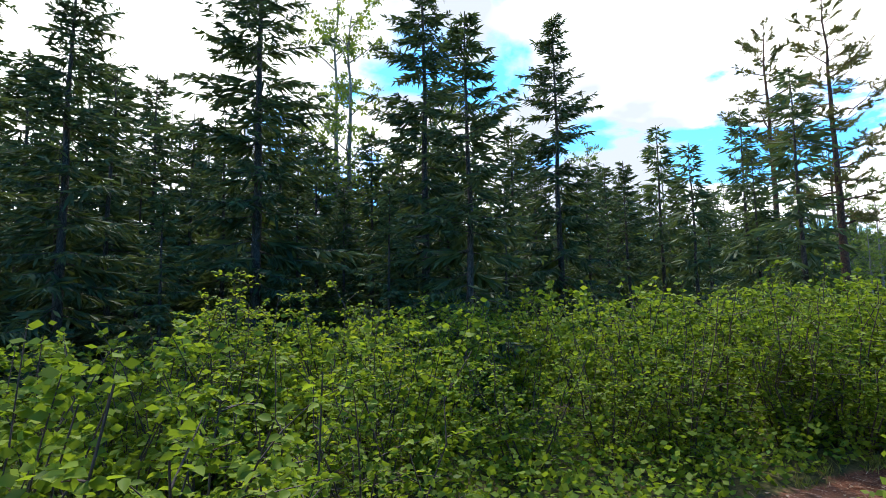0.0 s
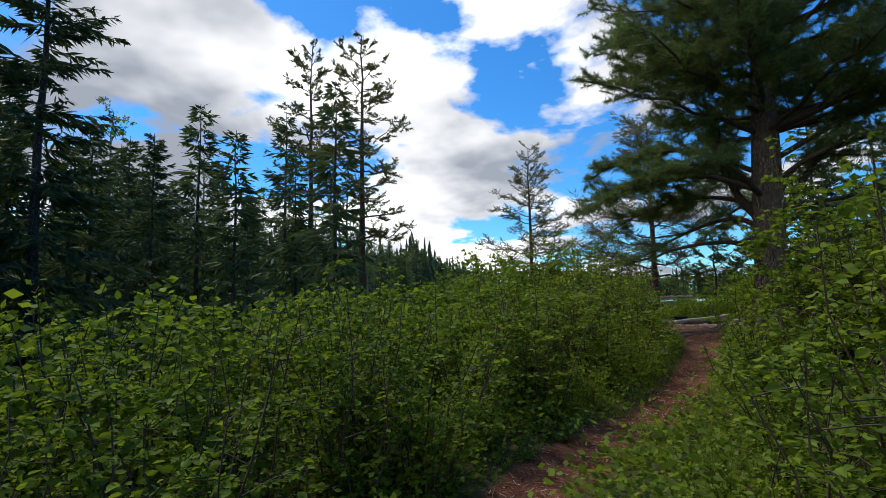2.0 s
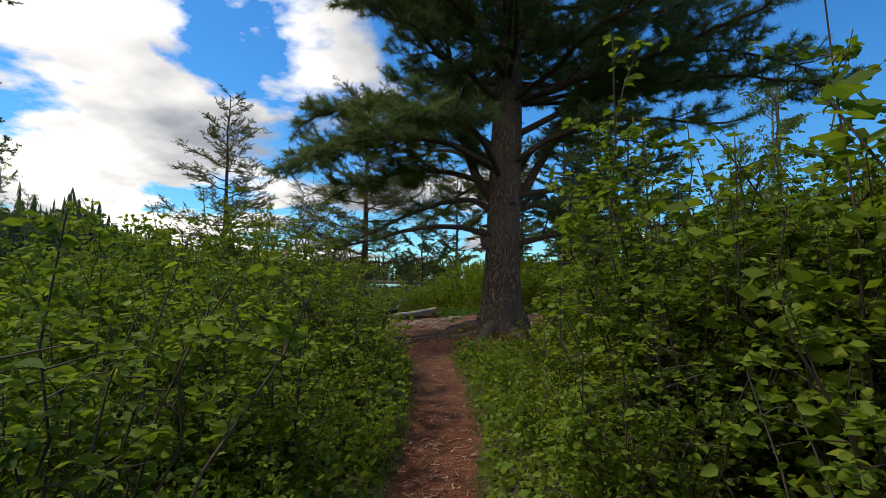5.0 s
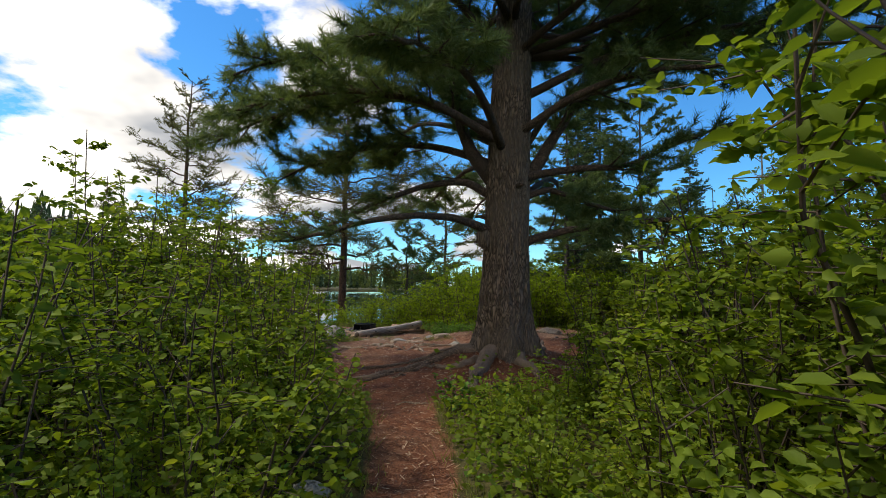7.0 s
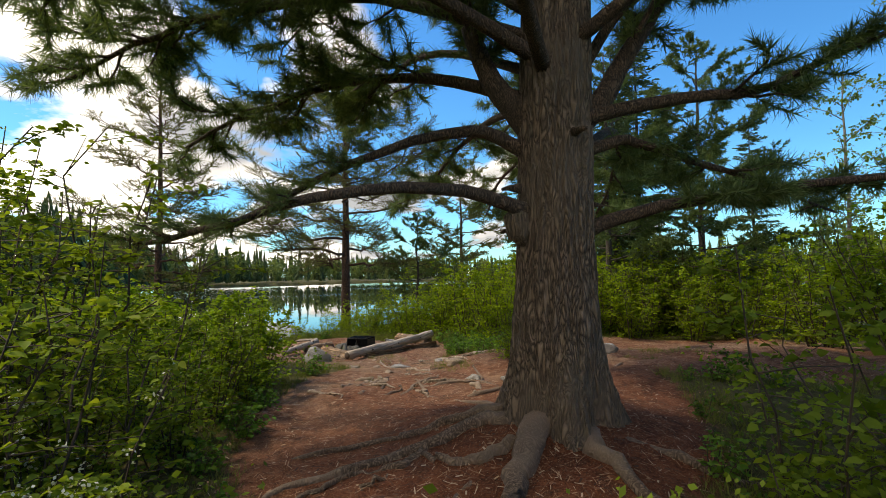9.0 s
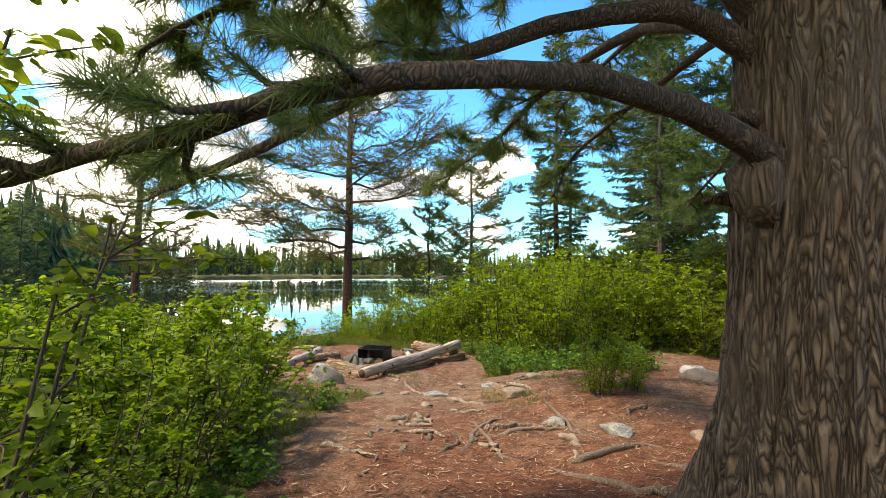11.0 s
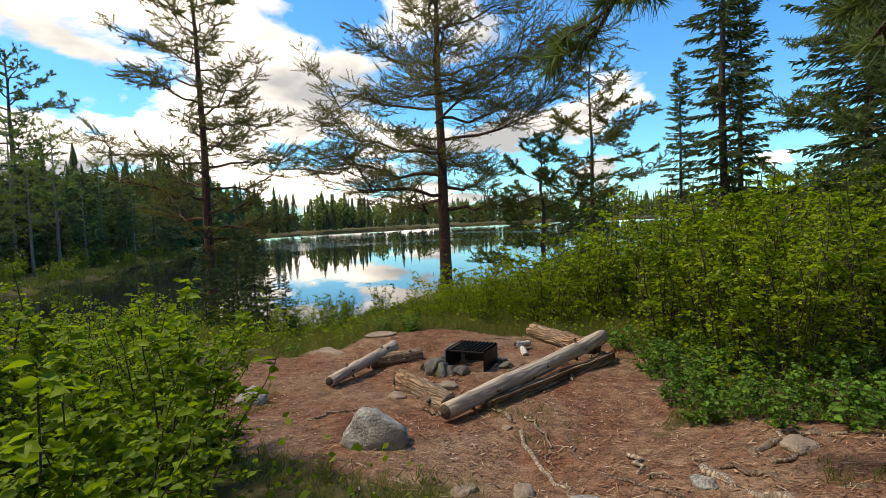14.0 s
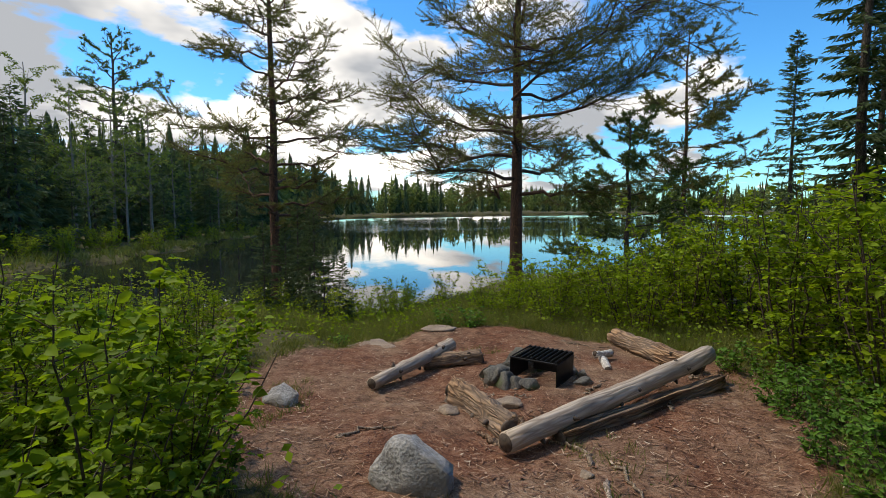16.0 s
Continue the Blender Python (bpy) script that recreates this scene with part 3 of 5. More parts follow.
def open_pine(name, label, seed, height, radius, bare, at, mat=JACK, bark=REDBARK, thick=0.16, boughs=34, bundle=14, needle=0.055, lean=(0, 0), dense=0.15, category="pine tree", flat=0.15, wide=0.0045, crook=0.15):
    """A pine with an open crown of crooked limbs and tufted ends."""
    g = np.random.default_rng(seed)
    ob = thing(name, label, category, at)
    zs = np.linspace(0, 1, 14)
    tl = np.stack([lean[0] * zs + g.normal(0, 0.03, 14) * zs, lean[1] * zs + g.normal(0, 0.03, 14) * zs, -0.15 + (height + 0.15) * zs], 1)
    rad = thick * (1 - 0.88 * zs ** 1.1)
    rad[0] *= 1.5
    part("trunk", mesh_data("trunk", *tube(tl, rad, 12, 0.05, seed), bark, True), ob)
    tips, wood = [], []
    for i in range(boughs):
        s = bare + (1 - bare) * (i + g.uniform(0, 0.8)) / boughs
        f = (s - bare) / (1 - bare)
        shape = np.interp(f, [0, 0.15, 0.45, 0.8, 1.0], [0.85, 1.0, 0.95, 0.6, 0.18])
        L = radius * shape * g.uniform(0.55, 1.12)
        ang = i * 2.4 + g.normal(0, 0.4)
        d = (np.cos(ang), np.sin(ang), np.interp(f, [0, 0.5, 1], [-0.05, flat, 0.8]))
        limb(g, bent(along(tl, np.array([s]))[0], d, L, 0.16, crook, 9, g), thick * (0.30 - 0.16 * f), tips, wood, dense, 0.42 * L + 0.12, 2)
    part("branchwork", mesh_data("branchwork", *join(wood), bark, True), ob)
    p, w = np.array([t[0] for t in tips]), np.array([t[1] for t in tips])
    part("crown", mesh_data("crown", *tufts(p, w, bundle, needle, wide, g), mat), ob)
    return ob

# ---- the large white pine by the trail ----
PX, PY = 0.87, 7.0
PZ = gz(PX, PY)


def curve(points, steps):
    """A smooth line through a few places."""
    p = np.asarray(points, float)
    ext = np.concatenate([[2 * p[0] - p[1]], p, [2 * p[-1] - p[-2]]])
    out = []
    for q in np.linspace(0, len(p) - 1, steps):
        i = min(int(q), len(p) - 2)
        t = q - i
        a, b, c, d = ext[i:i + 4]
        out.append(0.5 * (2 * b + (c - a) * t + (2 * a - 5 * b + 4 * c - d) * t * t + (3 * b - a - 3 * c + d) * t ** 3))
    return np.array(out)


def white_pine():
    g = np.random.default_rng(42)
    ob = thing("white_pine", "old white pine with furrowed dark bark and long crooked limbs", "pine tree", (PX, PY, PZ))
    zs = np.array([-0.45, -0.2, -0.05, 0.1, 0.3, 0.6, 1.0, 1.6, 2.3, 3.1, 3.9, 4.8, 6, 8, 10.5, 13, 16])
    rs = np.array([0.54, 0.49, 0.455, 0.42, 0.375, 0.335, 0.31, 0.29, 0.285, 0.27, 0.255, 0.225, 0.19, 0.16, 0.12, 0.08, 0.02])
    fine = np.concatenate([np.arange(-0.45, 3.4, 0.03), np.linspace(3.4, 16, 20)])
    xs = np.interp(fine, [0, 2.5, 5, 16], [0, 0.05, 0.12, 0.2])
    rs, zs = np.interp(fine, zs, rs), fine
    sides = 180
    v, f = tube(np.stack([xs, 0 * zs, zs], 1), rs, sides)
    # plated bark: narrow upright furrows that part and join again
    for k in range(len(v)):
        x, y, z = v[k]
        cx = xs[k // sides]
        a = math.atan2(y, x - cx)
        q = Vector((math.cos(a) * 4.4, math.sin(a) * 4.4, z * 1.15))
        w = noise.noise(q * 2.1) * 0.5
        plate = min(1.0, 3.6 * abs(noise.noise(q * 1.45 + Vector((w, w, 0)))))
        crack = min(1.0, 3.0 * abs(noise.noise(Vector((q.x * 2.2 + 7, q.y * 2.2, z * 5.0)))))
        s = 1 + 0.085 * (plate - 0.8) + 0.030 * (crack - 0.8) + 0.014 * noise.noise(q * 6)
        v[k] = (cx + (x - cx) * s, y * s, z)
    # buttresses at the foot
    cx = np.repeat(xs, sides)
    ang = np.arctan2(v[:, 1], v[:, 0] - cx)
    foot = np.clip(1 - (v[:, 2] + 0.1) / 0.8, 0, 1.2) ** 1.6
    swell = 1 + foot * (0.20 * np.cos(5 * ang + 0.9) + 0.12 * np.cos(3 * ang - 1))
    v[:, 0], v[:, 1] = cx + (v[:, 0] - cx) * swell, v[:, 1] * swell
    part("trunk", mesh_data("trunk", v, f, PINEBARK, True), ob, "thick trunk with deeply furrowed grey-brown bark")
    # main limbs: places they pass, radius at the trunk, where twigs start, length of the twigs
    main = [
        ([(0.80, 6.95, 2.08), (0.45, 6.75, 2.18), (0.12, 6.55, 2.24), (-0.35, 6.2, 2.20), (-0.91, 5.95, 2.06), (-1.35, 5.95, 1.92), (-1.9, 6.1, 1.85)], 0.062, 0.62, 0.42),
        ([(0.80, 7.0, 2.52), (0.45, 6.98, 2.73), (0.19, 6.95, 2.77), (-0.35, 6.95, 2.65), (-0.85, 6.9, 2.45), (-1.35, 6.9, 2.17), (-1.9, 7.0, 1.98)], 0.062, 0.50, 0.55),
        ([(0.85, 7.0, 2.62), (0.60, 7.0, 2.95), (0.40, 7.02, 3.22), (0.22, 7.05, 3.8), (0.0, 7.0, 4.9), (-0.3, 6.9, 6.2)], 0.125, 0.40, 0.9),
        ([(1.0, 6.95, 1.90), (1.30, 6.92, 2.04), (1.72, 6.9, 2.15), (2.42, 6.8, 2.24), (3.44, 6.6, 2.33), (4.6, 6.5, 2.30)], 0.066, 0.40, 0.7),
        ([(1.0, 7.0, 2.52), (1.30, 7.05, 2.66), (1.52, 7.1, 2.70), (2.0, 7.2, 2.58), (2.7, 7.4, 2.40), (3.5, 7.6, 2.15)], 0.058, 0.30, 0.7),
        ([(1.0, 6.95, 2.80), (1.35, 6.9, 2.89), (1.88, 6.85, 2.96), (2.45, 6.8, 3.0), (3.02, 6.8, 3.27), (3.9, 6.7, 3.6)], 0.066, 0.45, 0.8),
        ([(1.05, 7.0, 2.75), (1.32, 7.02, 3.05), (1.52, 7.05, 3.42), (1.78, 7.1, 3.8), (2.3, 7.2, 4.6), (2.8, 7.3, 5.8)], 0.105, 0.40, 0.9),
        ([(1.1, 7.0, 3.2), (1.5, 6.9, 3.75), (2.1, 6.8, 3.95), (3.0, 6.7, 4.2)], 0.05, 0.35, 0.8),
        ([(0.88, 7.2, 2.8), (0.6, 8.2, 3.28), (0.22, 9.2, 3.25), (-0.25, 10.2, 3.02), (-0.7, 11.1, 2.78)], 0.050, 0.42, 0.7),
        ([(1.0, 7.2, 2.9), (1.25, 8.3, 3.30), (1.05, 9.4, 3.22), (0.72, 10.3, 2.95), (0.55, 10.9, 2.55)], 0.046, 0.42, 0.65),
        ([(1.1, 7.2, 2.6), (1.7, 8.2, 3.10), (2.1, 9.2, 3.15), (2.3, 10.4, 2.85), (2.3, 11.2, 2.5)], 0.050, 0.40, 0.75),
        ([(1.1, 7.2, 3.1), (1.3, 8.6, 3.8), (1.0, 10.0, 3.9), (0.6, 11.2, 3.6)], 0.050, 0.35, 0.8),
        ([(0.9, 7.2, 3.3), (-0.1, 8.3, 4.0), (-0.8, 9.4, 4.1), (-1.3, 10.4, 3.8)], 0.050, 0.45, 0.7),
        ([(0.8, 6.8, 3.2), (0.4, 5.8, 3.6), (-0.1, 4.9, 3.6), (-0.5, 4.3, 3.4)], 0.060, 0.40, 0.8),
        ([(0.8, 6.9, 3.3), (-0.1, 6.5, 3.65), (-1.1, 6.0, 3.6), (-2.1, 5.6, 3.25)], 0.065, 0.30, 0.95),
        ([(0.8, 7.0, 3.0), (-0.2, 7.3, 3.35), (-1.3, 7.5, 3.3), (-2.4, 7.6, 2.85)], 0.062, 0.30, 0.95),
        ([(0.8, 7.0, 3.7), (-0.3, 6.9, 4.3), (-1.5, 6.7, 4.4), (-2.6, 6.5, 4.0)], 0.060, 0.28, 1.0),
        ([(0.8, 7.0, 3.5), (-0.6, 7.0, 3.9), (-1.9, 6.9, 3.7), (-2.9, 6.9, 3.3)], 0.060, 0.28, 1.0),
        ([(1.0, 6.9, 3.4), (1.8, 6.3, 3.8), (2.8, 5.8, 3.9), (4.0, 5.4, 3.7)], 0.060, 0.35, 0.9),
        ([(1.0, 7.0, 3.9), (2.5, 6.9, 4.6), (4.5, 6.8, 5.0), (6.5, 6.7, 4.8)], 0.065, 0.30, 1.15),
        ([(1.0, 7.0, 4.5), (3.0, 7.3, 5.4), (5.0, 7.5, 5.8), (6.8, 7.6, 5.5)], 0.065, 0.30, 1.15),
    ]
    tips, low_tips = [], []
    for pts, r, start, twig in main:
        wood = []
        line = curve(np.array(pts) - (PX, PY, PZ), 14) + g.normal(0, 0.016, (14, 3)) * np.linspace(0, 1, 14)[:, None]
        limb(g, line, r, low_tips if pts[-1][0] < -1.5 and pts[-1][2] < 2.2 else tips, wood, 0.16 if pts[-1][0] > 0 else 0.12 if pts[-1][2] > 2.8 and pts[-1][1] < 8 else 0.15, twig, 2, 0.10, 9, start)
        part("limb", mesh_data("limb", *join(wood), LIMBBARK, True), ob)
    p, w = np.array([t[0] for t in low_tips]), np.array([t[1] for t in low_tips])
    part("low_needles", mesh_data("low_needles", *tufts(p, w, 36, 0.105, 0.0017, g, 0.8), PINE), ob, "fine needles on the lowest limbs")
    # swollen collar under the lowest limb
    part("burl", mesh_data("burl", *tube(np.array([(-0.20, -0.10, 1.27), (-0.265, -0.12, 1.36), (-0.285, -0.12, 1.46), (-0.22, -0.10, 1.58)]), [0.05, 0.10, 0.11, 0.06], 16, 0.12, 5), PINEBARK, True), ob)
    z, i = 3.9, 0
    while z < 15.6:
        f = (z - 3.9) / 12
        for k in range(6 if f < 0.4 else 5):
            ang = i * 2.4 + g.normal(0, 0.3)
            i += 1
            L = np.interp(f, [0, 0.3, 0.7, 1], [4.0, 3.5, 2.4, 0.7]) * g.uniform(0.7, 1.1)
            if math.cos(ang) > 0.3:
                L *= 1.15 if f > 0.35 else 1.45
            d = (np.cos(ang), np.sin(ang), np.interp(f, [0, 1], [0.22, 0.7]))
            wood = []
            limb(g, bent((float(np.interp(z, zs, xs)), 0, z), d, L, 0.02, 0.07, 8, g), 0.055 - 0.03 * f, tips, wood, 0.16 if f < 0.3 else 0.34, 1.05 - 0.4 * f, 2, 0.05, 7, 0.22)
            part("limb", mesh_data("limb", *join(wood), LIMBBARK, True), ob)
        z += 0.42 + 0.3 * f
    p, w = np.array([t[0] for t in tips]), np.array([t[1] for t in tips])
    part("crown", mesh_data("crown", *tufts(p, w, 23, 0.14, 0.0045, g, 0.8), PINE), ob, "long soft blue-green needles in tufts")
    # dead stubs on the lower trunk
    for z, a in ((1.35, 3.0), (1.55, 0.2), (1.66, 3.5), (2.05, 5.2), (2.0, 1.3)):
        d = np.array([math.cos(a), math.sin(a), 0.15])
        part("branch_stub", mesh_data("branch_stub", *tube(bent(d * 0.27 + [0, 0, z], d, g.uniform(0.10, 0.22), -0.2, 0.05, 4, g), [0.04, 0.032, 0.02, 0.012], 7), LIMBBARK, True), ob)
    return ob


pine = white_pine()


# ---- planting ----
used = {}


def plant(kind, x, y, size=1.0, turn=None, dz=0.0, tilt=0.0):
    """Set a kind of plant at a place: the first time itself, then copies of it. Beside the trail it is turned so that no stem hangs over it."""
    turn = random.uniform(0, 360) if turn is None else turn
    if camera_gap(x, y) < 2.3:
        turn, size = clear_turn(kind, x, y, size, turn)
    s = size / used.get(kind, 1.0)
    m = Matrix.Translation((x, y, gz(x, y) + dz)) @ pose(0, 0, 0, tilt, 0, turn) @ Matrix.Diagonal((s, s, s, 1))
    if kind in used:
        return copy_thing(kind, m)
    used[kind] = size
    kind.matrix_basis = m
    return kind


outlines = {}


def clear_turn(kind, x, y, size, turn):
    if kind not in outlines:
        me = kind.children[1].data
        co = np.empty(len(me.vertices) * 3, np.float32)
        me.vertices.foreach_get("co", co)
        outlines[kind] = co.reshape(-1, 3)[::max(1, len(me.vertices) // 500), :2]
    best = (-1.0, turn, size)
    for shrink in (1.0, 0.85, 0.7, 0.55):
        for k in range(8):
            a = radians(turn + 45 * k)
            p = outlines[kind] * size * shrink
            q = np.stack([x + p[:, 0] * math.cos(a) - p[:, 1] * math.sin(a), y + p[:, 0] * math.sin(a) + p[:, 1] * math.cos(a)], 1)
            gap = min_gap(q)
            if gap > 0.36:
                return turn + 45 * k, size * shrink
            best = max(best, (gap, turn + 45 * k, size * shrink))
    return best[1], best[2]


CAM_LINE = np.array([row[1][:2] for row in PATH])


def min_gap(q):
    """The least distance from many places to the walker's line."""
    best = 1e9
    for a, b in zip(CAM_LINE[:-1], CAM_LINE[1:]):
        u = b - a
        s = np.clip(((q - a) @ u) / (u @ u + 1e-9), 0, 1)
        best = min(best, float(np.hypot(*(q - a - s[:, None] * u).T).min()))
    return best


def camera_gap(x, y):
    best = 1e9
    for (ax, ay), (bx, by) in zip(CAM_LINE[:-1], CAM_LINE[1:]):
        ux, uy = bx - ax, by - ay
        s = np.clip(((x - ax) * ux + (y - ay) * uy) / (ux * ux + uy * uy + 1e-9), 0, 1)
        best = min(best, math.hypot(x - ax - s * ux, y - ay - s * uy))
    return best


def scatter(count, box, keep, gap, seed, taken=None):
    """Places in a box at least gap apart for which keep(x, y) holds."""
    r = random.Random(seed)
    out = [] if taken is None else taken
    made = []
    for _ in range(count * 14):
        if len(made) >= count:
            break
        x, y = r.uniform(box[0], box[1]), r.uniform(box[2], box[3])
        if not keep(x, y) or any((x - a) ** 2 + (y - b) ** 2 < gap * gap for a, b in out):
            continue
        out.append((x, y))
        made.append((x, y))
    return made


hazels = [shrub_kind("hazel_shrub", "leafy green hazel shrub on thin stems beside the trail", 20 + i, 1.6, 0.55, 12, 0.051, HAZEL, 160, 0.10) for i in range(4)]
far_hazels = [shrub_kind("hazel_shrub", "leafy green hazel shrub deep in the thicket", 25 + i, 1.6, 0.60, 13, 0.074, HAZEL, 120, 0.08, plain=True) for i in range(3)]
alders = [shrub_kind("alder_shrub", "bright spring-green alder shrub with many thin stems", 30 + i, 1.7, 0.60, 12, 0.050, SPRING, 190, 0.08) for i in range(3)]
far_alders = [shrub_kind("alder_shrub", "bright yellow-green alder bush at the rim of the clearing", 35 + i, 1.7, 0.68, 14, 0.056, SPRING, 165, 0.05) for i in range(4)]
rim_bushes = [shrub_kind("hazel_shrub", "dense green hazel bush with broad leaves beside the clearing", 55 + i, 1.6, 0.62, 14, 0.068, RIMLEAF, 230, 0.05) for i in range(3)]
saplings = [shrub_kind("maple_sapling", "slender sapling with broad fresh green leaves", 40 + i, 2.5, 0.55, 6, 0.060, HAZEL, 260, 0.30) for i in range(2)]
lowplants = [shrub_kind("low_plant", "low leafy woodland plant", 50 + i, 0.42, 0.28, 8, 0.055, LOWLEAF, 30, 0.2, "low plants") for i in range(3)]

pick = random.Random(5)
taken = []


def trail_gap(x, y):
    return float(trail_distance(np.array(x), np.array(y)))


def off_path(clear, trail):
    return lambda x, y: camera_gap(x, y) > clear and trail_gap(x, y) > trail and math.hypot(x - PX, y - PY) > 1.5 and float(lake_depth(x, y)) < -0.5


def near_far(x, y, near, far, limit=2.1):
    return pick.choice(near if camera_gap(x, y) < limit else far)


# thicket on the outer side of the bend
left = lambda x, y: off_path(0.85, 0.50)(x, y) and x < np.interp(y, [-9, -6.6, -4, 0, 5], [2.0, 1.6, -0.9, -0.7, -0.9])
for x, y in scatter(125, (-5.5, 2.0, -9.5, 5.2), left, 0.48, 1, taken):
    h = float(np.interp(y, [-9, -4, -1, 3, 6], [0.86, 0.92, 0.98, 0.98, 1.2])) * pick.uniform(0.85, 1.12)
    plant(near_far(x, y, hazels, far_hazels), x, y, h)
# thicket on the inner side, taller
right = lambda x, y: off_path(0.72, 0.50)(x, y) and x > np.interp(y, [-8, -6, -4, 0, 6], [3.5, 2.0, 0.9, 0.70, 1.5]) and y < 5.3
for x, y in scatter(105, (0.5, 6.0, -8.0, 5.4), right, 0.50, 2, taken):
    h = float(np.interp(camera_gap(x, y), [0.7, 1.1, 1.8, 3.5], [0.72, 1.0, 1.28, 1.5])) * float(np.interp(y, [-8, -2, 1, 3.5, 5.5], [0.85, 1.0, 1.1, 0.85, 0.66])) * pick.uniform(0.9, 1.12)
    plant(near_far(x, y, hazels, far_hazels), x, y, h)
for x, y in scatter(30, (0.42, 1.5, -3.5, 5.0), lambda x, y: trail_gap(x, y) > 0.46 and camera_gap(x, y) > 0.42, 0.26, 21):
    plant(pick.choice(far_hazels), x, y, pick.uniform(0.28, 0.44))
for x, y in scatter(20, (-1.5, -0.4, -3.5, 5.2), lambda x, y: trail_gap(x, y) > 0.46 and camera_gap(x, y) > 0.5, 0.28, 22):
    plant(pick.choice(far_hazels), x, y, pick.uniform(0.30, 0.50))
for x, y, s in ((1.5, 1.55, 1.30), (1.42, 1.15, 0.95), (1.9, 2.6, 1.15), (2.3, 0.6, 1.3), (2.9, 2.0, 1.3), (1.6, 3.9, 0.8), (-3.3, 5.9, 1.05), (-3.4, 4.9, 1.1), (-2.6, 4.3, 0.95)):
    plant(pick.choice(saplings), x, y, s)
for x, y, s in ((1.05, 1.55, 0.80), (1.15, 2.5, 0.85), (1.35, 3.3, 0.80), (0.98, 0.5, 0.85)):
    plant(pick.choice(hazels), x, y, s)
tall_shrubs = [shrub_kind("serviceberry_shrub", "tall thin-stemmed shrub with small pale green leaves", 44 + i, 2.5, 0.75, 12, 0.050, HAZEL, 240, 0.12) for i in range(2)]
for x, y, s in ((-1.85, 5.55, 1.05), (-2.45, 5.3, 1.0), (-2.6, 6.0, 1.15), (2.0, 1.0, 1.15), (2.6, -0.2, 1.1), (2.7, 3.0, 1.15), (3.4, 1.0, 1.25), (-1.2, -8.0, 0.8), (-1.8, -6.9, 0.76), (-2.9, -6.0, 0.70), (2.3, 3.7, 0.9)):
    plant(pick.choice(tall_shrubs), x, y, s)
# a shrub in flower
flowering = shrub_kind("flowering_shrub", "shrub with small white blossoms beside the trail", 47, 1.6, 0.50, 10, 0.055, HAZEL, 130, 0.12)
fg = np.random.default_rng(48)
fv = np.empty((len(flowering.children[1].data.vertices), 3), np.float32)
flowering.children[1].data.vertices.foreach_get("co", fv.ravel())
spots = fv[fg.choice(len(fv), 60)]
fp = np.repeat(spots, 12, 0) + fg.normal(0, 0.026, (720, 3))
tagged(part("blossom", mesh_data("blossom", *slivers(fp, fg.normal(0, 1, fp.shape), np.full(720, 0.024), np.full(720, 0.009), fg), BLOSSOM), flowering), "small white blossoms", kind="stuff")
for x, y, s in ((-1.30, 4.75, 0.66), (-1.55, 5.15, 0.80), (-1.40, 4.15, 0.60)):
    plant(flowering, x, y, s)
# beside the pine, towards the water
for x, y in scatter(26, (-5.5, -1.6, 4.8, 7.6), lambda x, y: off_path(1.2, 0.9)(x, y), 0.55, 3, taken):
    plant(near_far(x, y, hazels, far_hazels), x, y, 1.35 * pick.uniform(0.85, 1.15) if x < -2.7 and y < 6.3 else 0.78)
edge_x = lambda y: float(np.interp(y, [6.5, 8, 9.6, 10.6, 12, 13.5, 15], [-1.9, -2.1, -2.25, -2.75, -4.2, -5.4, -6.6]))
for x, y in scatter(54, (-7.5, -1.9, 7.0, 13.0), lambda x, y: x < edge_x(y) - 0.12 and camera_gap(x, y) > 0.95 and float(lake_depth(x, y)) < -0.6, 0.48, 4, taken):
    plant(near_far(x, y, rim_bushes, far_alders, 3.6), x, y, 0.82 * pick.uniform(0.8, 1.1) * (0.75 if y > 11 else 1.0))
# bright bushes past the clearing
for x, y in scatter(70, (0.2, 6.5, 12.4, 18.5), lambda x, y: x > float(np.interp(y, [12.4, 13.2, 14.5, 16, 18.5], [2.0, 0.35, 0.2, 0.1, -0.2])) and math.hypot((x - 3.6) / 3.2, (y - 11) / 2.3) > 1.05, 0.58, 6, taken):
    plant(near_far(x, y, alders, far_alders, 5.2), x, y, float(np.interp(y, [12.5, 14, 17], [0.85, 1.18, 1.35])) * pick.uniform(0.85, 1.15))
for x, y in scatter(30, (-3.6, 0.2, 16.2, 20.5), lambda x, y: float(lake_depth(x, y)) < -0.8, 0.55, 7, taken):
    plant(pick.choice(far_alders), x, y, float(np.interp(x, [-3.6, -1.5, 0.2], [0.55, 0.85, 1.2])) * pick.uniform(0.75, 1.2))
for x, y in scatter(30, (5.5, 13.0, 4.0, 16.0), lambda x, y: True, 0.9, 8, taken):
    plant(pick.choice(far_alders), x, y, 1.5 * pick.uniform(0.85, 1.2))
for x, y in scatter(34, (-10.0, -3.6, 14.5, 20.5), lambda x, y: -3.0 < float(lake_depth(x, y)) < -0.3, 0.6, 9, taken):
    plant(pick.choice(far_alders), x, y, 0.5 * pick.uniform(0.6, 1.25))
plant(far_alders[0], 0.85, 9.95, 0.46)
plant(far_alders[2], 1.2, 10.05, 0.40)
plant(far_alders[1], 1.0, 10.3, 0.36)
for x, y in scatter(95, (-5, 4, -9, 17), lambda x, y: 0.12 < float(trodden(np.array(x), np.array(y))) < 0.6 and camera_gap(x, y) > 0.30 and float(lake_depth(x, y)) < -1, 0.28, 10):
    plant(pick.choice(lowplants), x, y, pick.uniform(0.5, 1.1))
